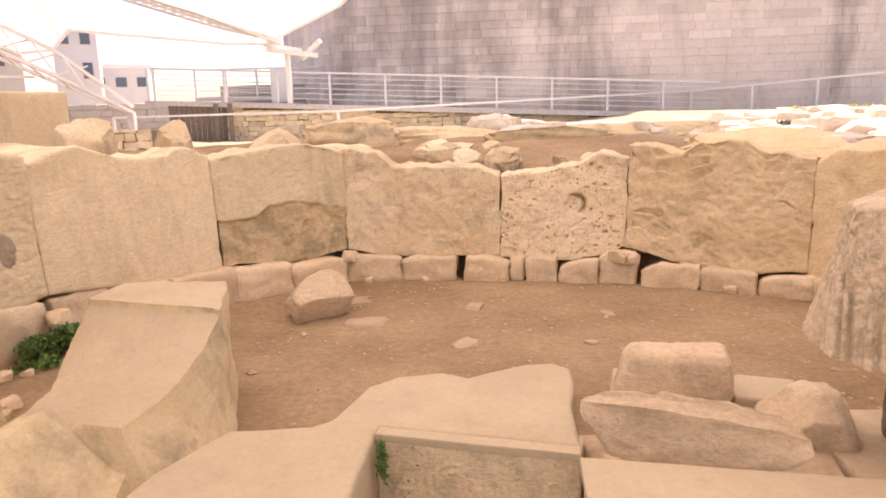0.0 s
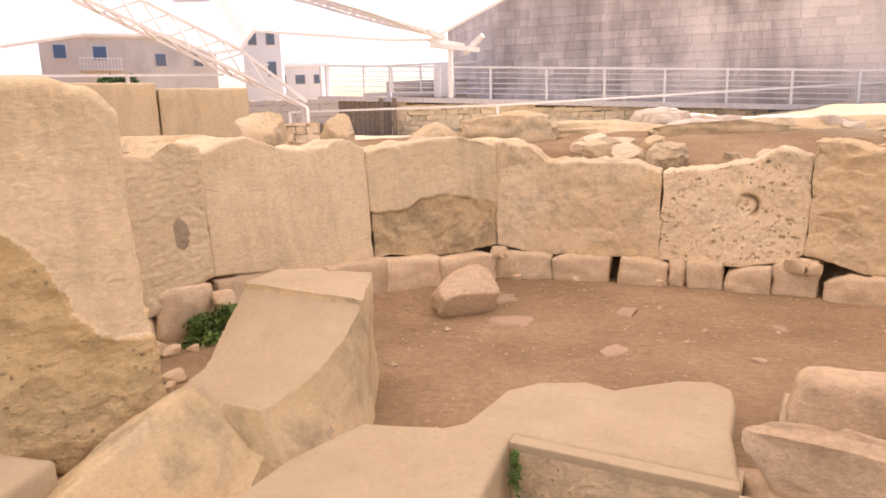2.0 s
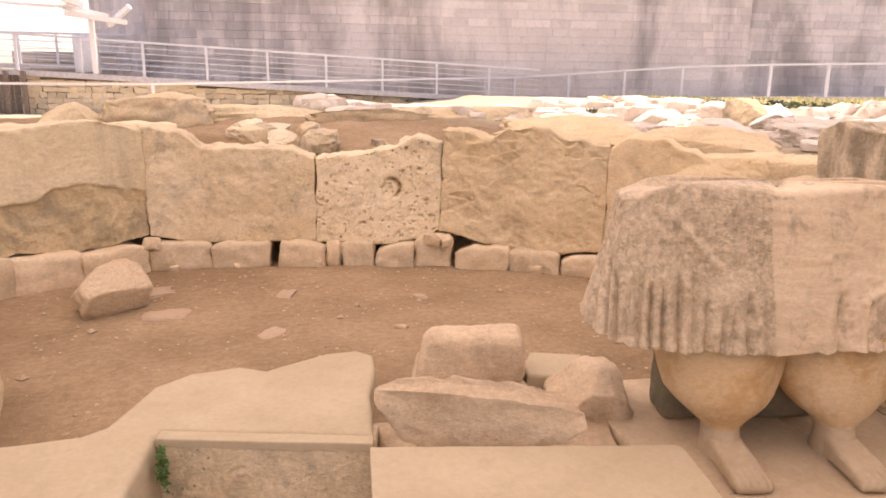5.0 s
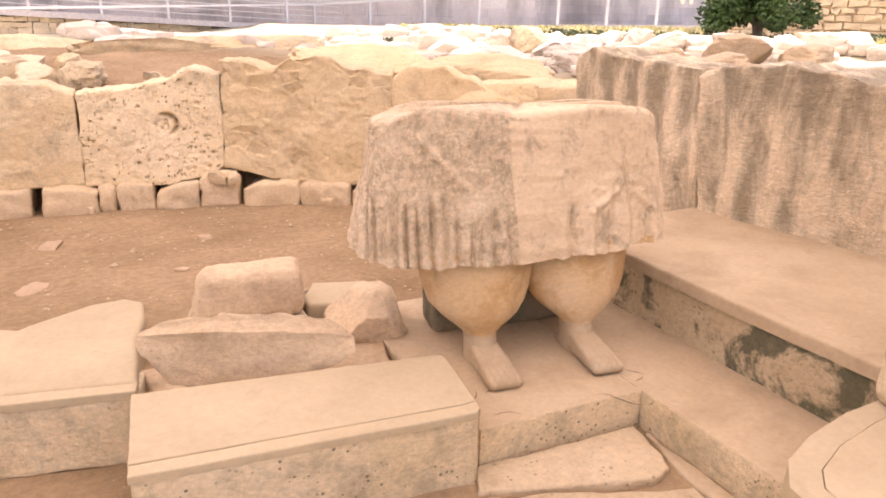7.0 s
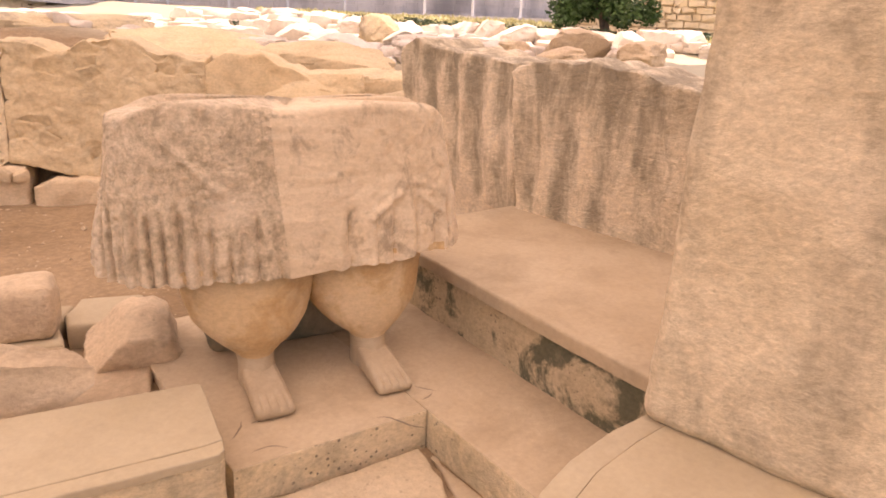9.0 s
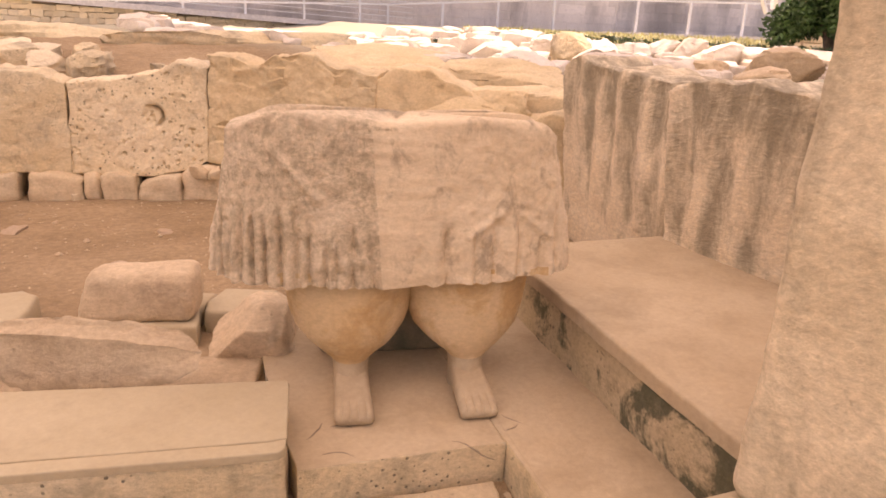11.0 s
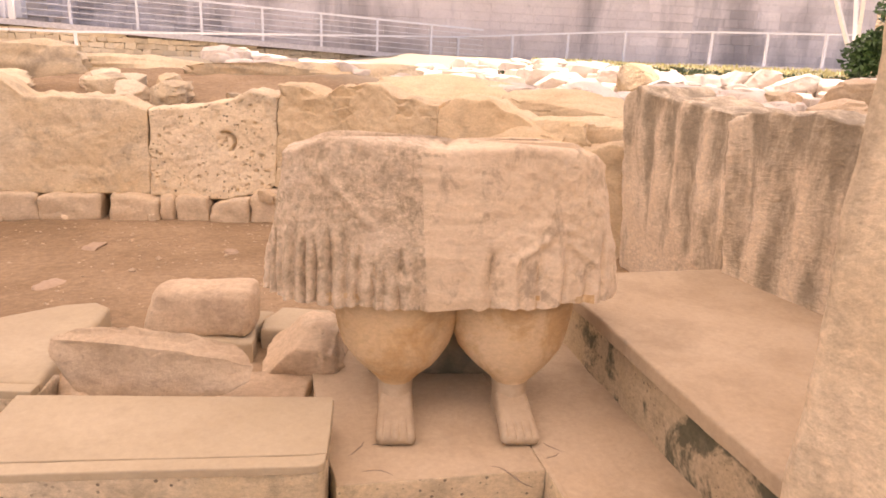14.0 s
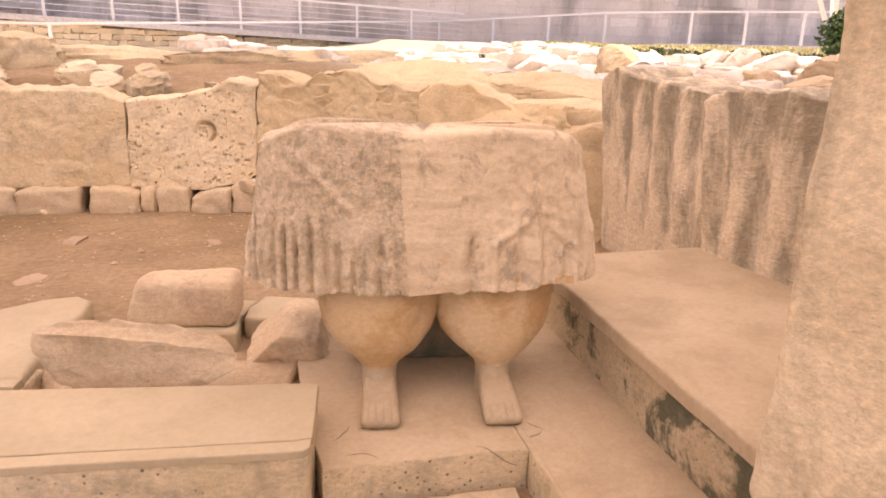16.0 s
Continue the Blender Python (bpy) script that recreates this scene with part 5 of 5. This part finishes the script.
ruin((2.9, 0.8, 0.42), 107, 2.5, 9.9, -8, M_WEATHER, "long low weathered rock ridge", 0.93, 0.8)
ruin((1.4, 0.8, 0.42), 108, 2.3, 11.4, 0, M_BRIGHT, "pale sunlit rock behind the ruins", 0.84)
ruin((2.2, 1.0, 0.4), 109, 4.3, 11.2, -10, M_BRIGHT, "pale sunlit rock behind the ruins", 0.7, 0.5)
ruin((2.2, 0.9, 0.45), 110, 4.1, 8.1, -20, M_HEWN, "low brown rock behind the apse wall", 0.8, 0.6)
ruin((1.3, 0.7, 0.4), 111, 5.0, 7.0, -25, M_HEWN, "low brown rock behind the apse wall", 0.8, 0.6)
ruin((1.0, 0.6, 0.75), 112, 4.62, 5.75, -30, M_HEWN, "brown rubble stone beside the slabs", 0.35, 0.6)
ruin((0.5, 0.4, 0.3), 117, 4.2, 5.45, -20, M_HEWN, "brown rubble stone beside the slabs", 0.75, 0.7)
ruin((0.8, 0.5, 0.55), 118, 4.45, 5.2, -40, M_HEWN, "brown rubble stone beside the slabs", 0.2, 0.7)
ruin((0.75, 0.5, 0.5), 113, 3.95, 5.5, -30, M_HEWN, "brown rubble stone beside the slabs", 0.5, 0.55)
ruin((0.55, 0.5, 0.5), 114, 7.2, 9.6, 0, M_WEATHER, "rounded boulder on pale rubble", 0.98, 0.3)
ruin((2.0, 0.8, 0.55), 115, -6.3, 10.0, 15, M_WEATHER, LBL, 0.7, 0.7)
ruin((1.2, 0.6, 0.35), 116, -3.9, 7.6, 25, M_SMOOTH, LBL, 0.95, 0.7)
for i, (x, y, s) in enumerate(((0.35, 8.0, 0.34), (0.62, 7.85, 0.3), (0.95, 7.75, 0.36), (0.5, 8.3, 0.3), (1.6, 7.8, 0.16), (1.95, 7.9, 0.2), (2.3, 7.6, 0.1), (1.35, 7.5, 0.1), (2.6, 8.0, 0.12), (0.1, 7.6, 0.14), (1.8, 7.5, 0.08), (0.2, 8.4, 0.3), (0.85, 8.4, 0.26))):
    ruin((s * 1.3, s, s * 0.75), 130 + i, x, y, 37 * i, M_RUBBLE if i % 2 else M_WEATHER, "loose rubble stone on the brown earth fill", None, 0.55, "rubble on the fill")
rng = random.Random(8)
for i in range(40):
    x, y = rng.uniform(4.6, 11.0), rng.uniform(7.4, 12.0)
    if math.hypot(x - 0.9, y - 0.4) > 11.2 or x < 12.5 - y:
        continue
    s = rng.uniform(0.3, 0.8)
    ruin((s * 1.5, s, s * 0.42), 200 + i, x, y, rng.uniform(0, 180), M_BRIGHT, "pale sunlit field stone behind the slabs", None, 0.55, "sunlit stones")
for i in range(22):
    a = radians(66 - 44 * i / 21)
    r = 11.9 + 0.25 * math.sin(i * 1.7)
    x, y = 0.9 + r * math.cos(a), 0.4 + r * math.sin(a)
    s = rng.uniform(0.75, 1.15)
    ruin((0.62 * s, 0.5, 0.36 * s), 260 + i, x, y, rng.uniform(-30, 30), M_BRIGHT, "pale stone of a low field wall", ground_height(x, y) - 0.06, 0.7, "low field wall")
for i, (x, y, s) in enumerate(((8.3, 6.6, 0.75), (8.75, 6.0, 0.6), (7.9, 7.3, 0.45), (7.6, 6.2, 0.5))):
    ruin((s * 1.3, s, s * 0.55), 300 + i, x, y, 20 * i, M_ROCK, "dark pinkish rock behind the slabs", None, 0.5)
bm = bmesh.new()
for i in range(1000):
    x, y = rng.uniform(1.0, 13), rng.uniform(6.6, 17)
    far = math.hypot(x - 0.9, y - 0.4)
    if far > (12.0 if x > 8 else 16.5) or x < 12.5 - y or (x < 5.3 and y < 7.5):
        continue
    s = rng.uniform(0.08, 0.34) * (1.5 if far > 12 else 1)
    rock((s * 1.4, s, s * 0.6), 400 + i, 0.55, 0.14, 2, 3, True, bm, pose(x, y, ground_height(x, y) - 0.02, 0, 0, rng.uniform(0, 360)))
thing("pale_rubble", bm, M_BRIGHT, (0, 0, 0), 0, "pale sunlit rubble spread over the ground", "rubble", kind="stuff")
fw = base("field_wall", (0, 0, 0), 0, "high cream rubble wall on the far bank", "wall")
wall_body((13.2, 11.6), (16.5, 5.0), 0.9, 2.6, 0.5, M_RUBBLE, fw)
courses("rubble", (13.2, 11.6), (16.5, 5.0), 1.0, 2.6, 0.15, 0.28, M_RUBBLE, fw, 19, 0.07, jitter=0.025)

# rubble wall pieces by the round boulder
rb = base("dry_stone_wall", (0, 0, 0), 0, "low dry stone wall behind the ruins", "wall")
wall_body((-7.3, 12.2), (-4.9, 12.6), 0.4, 1.35, 0.4, M_MORTAR, rb)
courses("rubble", (-7.3, 12.2), (-4.9, 12.6), 0.5, 1.38, 0.13, 0.24, M_RUBBLE, rb, 15, 0.07, jitter=0.02, joint=0.003, single=lambda x, z: True)

# plain restored wall on the left with its rail
lw = base("restored_wall", (0, 0, 0), 0, "plain restored cream stone wall", "wall")
for i, (a, b, h) in enumerate((((-9.4, 10.2), (-7.7, 11.7), 2.15), ((-7.68, 11.72), (-6.5, 12.75), 2.05), ((-13, 7), (-9.45, 10.15), 2.1))):
    d = Vector((b[0] - a[0], b[1] - a[1]))
    part("wall_block", box_bm(d.length / 2, 0.4, (h - 0.2) / 2, 0.05, 60 + i, 0.012, (20, 4, 12)), M_SMOOTH, lw, "", ((a[0] + b[0]) / 2, (a[1] + b[1]) / 2, 0.2), math.degrees(math.atan2(d.y, d.x)))
railing("terrace_railing", [(-16, 10.5, 1.5), (-9.5, 17.0, 1.6)], 1.0, 2.2, 1, "white steel railing beyond the restored wall")


# ---- houses ----
def house(at, turn, width, depth, height, windows, label, balcony=None, material=M_HOUSE):
    h = base("house", at, turn, label, "house", "houses")
    wall = part("wall", box_bm(width / 2, depth / 2, height / 2, 0.05, 70, 0.0, (2, 2, 2)), material, h)
    part("cornice", box_bm(width / 2 + 0.15, depth / 2 + 0.15, 0.14, 0.03, 71, 0.0, (2, 2, 2)), material, h, "", (0, 0, height - 0.5))
    part("roof", box_bm(width / 2 - 0.2, depth / 2 - 0.2, 0.05, 0.02, 72, 0.0, (2, 2, 2)), M_DECK, h, "flat roof", (0, 0, height))
    for x, z, w, hh, mat in windows:
        win = part("window", box_bm(w / 2 + 0.08, 0.06, hh / 2 + 0.08, 0.02, 73, 0.0, (2, 2, 2)), M_DECK, h, "", (x, -depth / 2 - 0.03, z - 0.08))
        part("pane", box_bm(w / 2, 0.03, hh / 2, 0.01, 74, 0.0, (2, 2, 2)), mat, win, "dark shuttered pane", (0, -0.06, 0.08))
    if balcony:
        x, z, w = balcony
        b = part("balcony", box_bm(w / 2, 0.45, 0.08, 0.02, 75, 0.0, (2, 2, 2)), M_DECK, h, "stone balcony", (x, -depth / 2 - 0.45, z))
        part("handrail", box_bm(w / 2, 0.06, 0.05, 0.02, 76, 0.0, (2, 2, 2)), M_DECK, b, "", (0, -0.38, 0.9))
        for i in range(13):
            part("baluster", box_bm(0.06, 0.05, 0.38, 0.02, 77, 0.0, (2, 2, 2)), M_DECK, b, "", (-w / 2 + 0.1 + i * (w - 0.2) / 12, -0.38, 0.14))
    return h


house((-41.5, 54.9, 0.0), 37.8, 13.5, 8, 8.6, [(-5.3, 6.5, 0.9, 1.05, M_SHUTTER), (-2.4, 6.35, 1.0, 1.1, M_SHUTTER), (2.2, 5.9, 0.8, 1.0, M_GLASSY), (5.2, 5.9, 0.7, 1.0, M_GLASSY)],
      "grey limestone house with blue shutters and a stone balcony", (-2.4, 5.5, 3.2))
house((-56, 45, 0.0), 45, 12, 8, 7.0, [(4.4, 4.9, 0.8, 0.9, M_GLASSY), (3.0, 4.9, 0.8, 0.9, M_GLASSY)], "low cream house at the street end")
M_FAR = stone_mat("far_pale_render", (0.82, 0.78, 0.76), (0.76, 0.72, 0.7), GREY, 0.12, (0.3, 0.3, 0.1), big=0.2, bump=0.1)
house((-41.0, 78, 0), 25, 4.2, 8, 13, [(-1.0, 9.5, 0.9, 1.6, M_GLASSY), (1.0, 9.5, 0.9, 1.6, M_GLASSY), (1.0, 6, 0.9, 1.6, M_GLASSY)], "tall pale apartment building far down the street", None, M_FAR)
house((-42.0, 90, 0), 22, 7.5, 8, 8.2, [(-2.4, 5.6, 1.2, 1.1, M_GLASSY), (0, 5.6, 1.2, 1.1, M_GLASSY), (2.4, 5.6, 1.2, 1.1, M_GLASSY)], "pale low apartment block far down the street", None, M_FAR)
sw = base("street_wall", (0, 0, 0), 0, "low grey rubble street wall", "wall")
wall_body((-22, 28.5), (-11.5, 30.5), 0, 2.2, 0.5, M_HOUSE, sw)
courses("rubble", (-22, 28.5), (-11.5, 30.5), 0.4, 2.25, 0.25, 0.5, M_HOUSE, sw, 16, 0.05, jitter=0.03)


# ---- plants ----
def shrub(name, at, size, count, leaf, material, label, seed, trunk=True):
    rng = random.Random(seed)
    plant = base(name, at, 0, label, "shrub" if trunk else "plant")
    if trunk:
        for i in range(4):
            a = rng.uniform(0, 6.28)
            end = (math.cos(a) * size[0] * 0.5, math.sin(a) * size[1] * 0.5, size[2] * 0.8)
            part("stem", tube([(0, 0, 0), (end[0] * 0.3, end[1] * 0.3, end[2] * 0.5), end], [0.05, 0.035, 0.012], 6), M_BARK, plant)
    bm = bmesh.new()
    for i in range(16):
        c = (rng.uniform(-0.75, 0.75) * size[0], rng.uniform(-0.75, 0.75) * size[1], size[2] * rng.uniform(0.25, 1.1))
        k = rng.uniform(0.25, 0.5)
        leaves(bm, c, (size[0] * k, size[1] * k, size[2] * k * 0.7), count // 16, leaf, rng)
    part("leaves", bm, material, plant, "many small green leaves")
    return plant


shrub("shrub", (11.15, 8.6, 1.15), (0.88, 0.8, 1.25), 11000, 0.075, M_LEAF, "dense dark green shrub among pale rocks", 4)
shrub("shrub", (-26.0, 33.0, 2.2), (1.1, 1.0, 1.3), 5000, 0.16, M_LEAF, "dark green shrub in front of the house", 5)
shrub("weed", (-2.12, 4.72, -0.02), (0.17, 0.22, 0.2), 1900, 0.034, M_WEED, "green weeds growing at the foot of the slab", 6, False)
shrub("weed", (-2.2, 4.6, -0.02), (0.17, 0.2, 0.16), 1500, 0.03, M_WEED, "green weeds growing at the foot of the slab", 7, False)
shrub("weed", (0.14, 3.1, -0.02), (0.03, 0.03, 0.16), 260, 0.02, M_WEED, "thin green weed growing in a block corner", 8, False)
for i in range(22):
    a, r = radians(68 - 40 * i / 21), 12.6 + rng.uniform(-0.3, 1.2)
    x, y = 0.9 + r * math.cos(a), 0.4 + r * math.sin(a)
    shrub("bush", (x, y, ground_height(x, y) - 0.02), (0.34, 0.3, 0.16), 380, 0.05, M_LEAF2, "low grey green bush on the bank", 30 + i, False)
bm = bmesh.new()
for i in range(14000):
    a, r = radians(rng.uniform(8, 66)), rng.uniform(12.2, 21)
    x, y = 0.9 + r * math.cos(a), 0.4 + r * math.sin(a)
    z = ground_height(x, y)
    h, a = rng.uniform(0.03, 0.12), rng.uniform(0, 6.3)
    v = [bm.verts.new(p) for p in ((x - 0.03 * math.cos(a), y - 0.03 * math.sin(a), z), (x + 0.03 * math.cos(a), y + 0.03 * math.sin(a), z), (x + rng.uniform(-0.08, 0.08), y + rng.uniform(-0.08, 0.08), z + h))]
    bm.faces.new(v)
thing("dry_grass", bm, M_STRAW, (0, 0, 0), 0, "yellow flowering dry grass on the far bank", "grass", kind="stuff")

# small stones on the earth floor
bm = bmesh.new()
for i in range(700):
    x, y = rng.uniform(-2.4, 3.2), rng.uniform(3.3, 6.5)
    if ((x - 0.5) / 3.5) ** 2 + ((y - 3.2) / 3.5) ** 2 > 0.95:
        continue
    s = rng.uniform(0.004, 0.014) * (2.4 if rng.random() < 0.06 else 1)
    z = ground_height(x, y)
    c = Vector((x, y, z + s * 0.2))
    vs = [bm.verts.new(c + Vector((d[0] * s * rng.uniform(0.7, 1.5), d[1] * s * rng.uniform(0.7, 1.4), d[2] * s * 0.7))) for d in ((1, 0, 0), (0, 1, 0), (-1, 0, 0), (0, -1, 0), (0, 0, 1), (0, 0, -1))]
    for f in ((0, 1, 4), (1, 2, 4), (2, 3, 4), (3, 0, 4), (1, 0, 5), (2, 1, 5), (3, 2, 5), (0, 3, 5)):
        bm.faces.new([vs[k] for k in f])
thing("pebbles", bm, M_ROCK, (0, 0, 0), 0, "small pale pebbles scattered on the earth floor", "pebbles", kind="stuff")
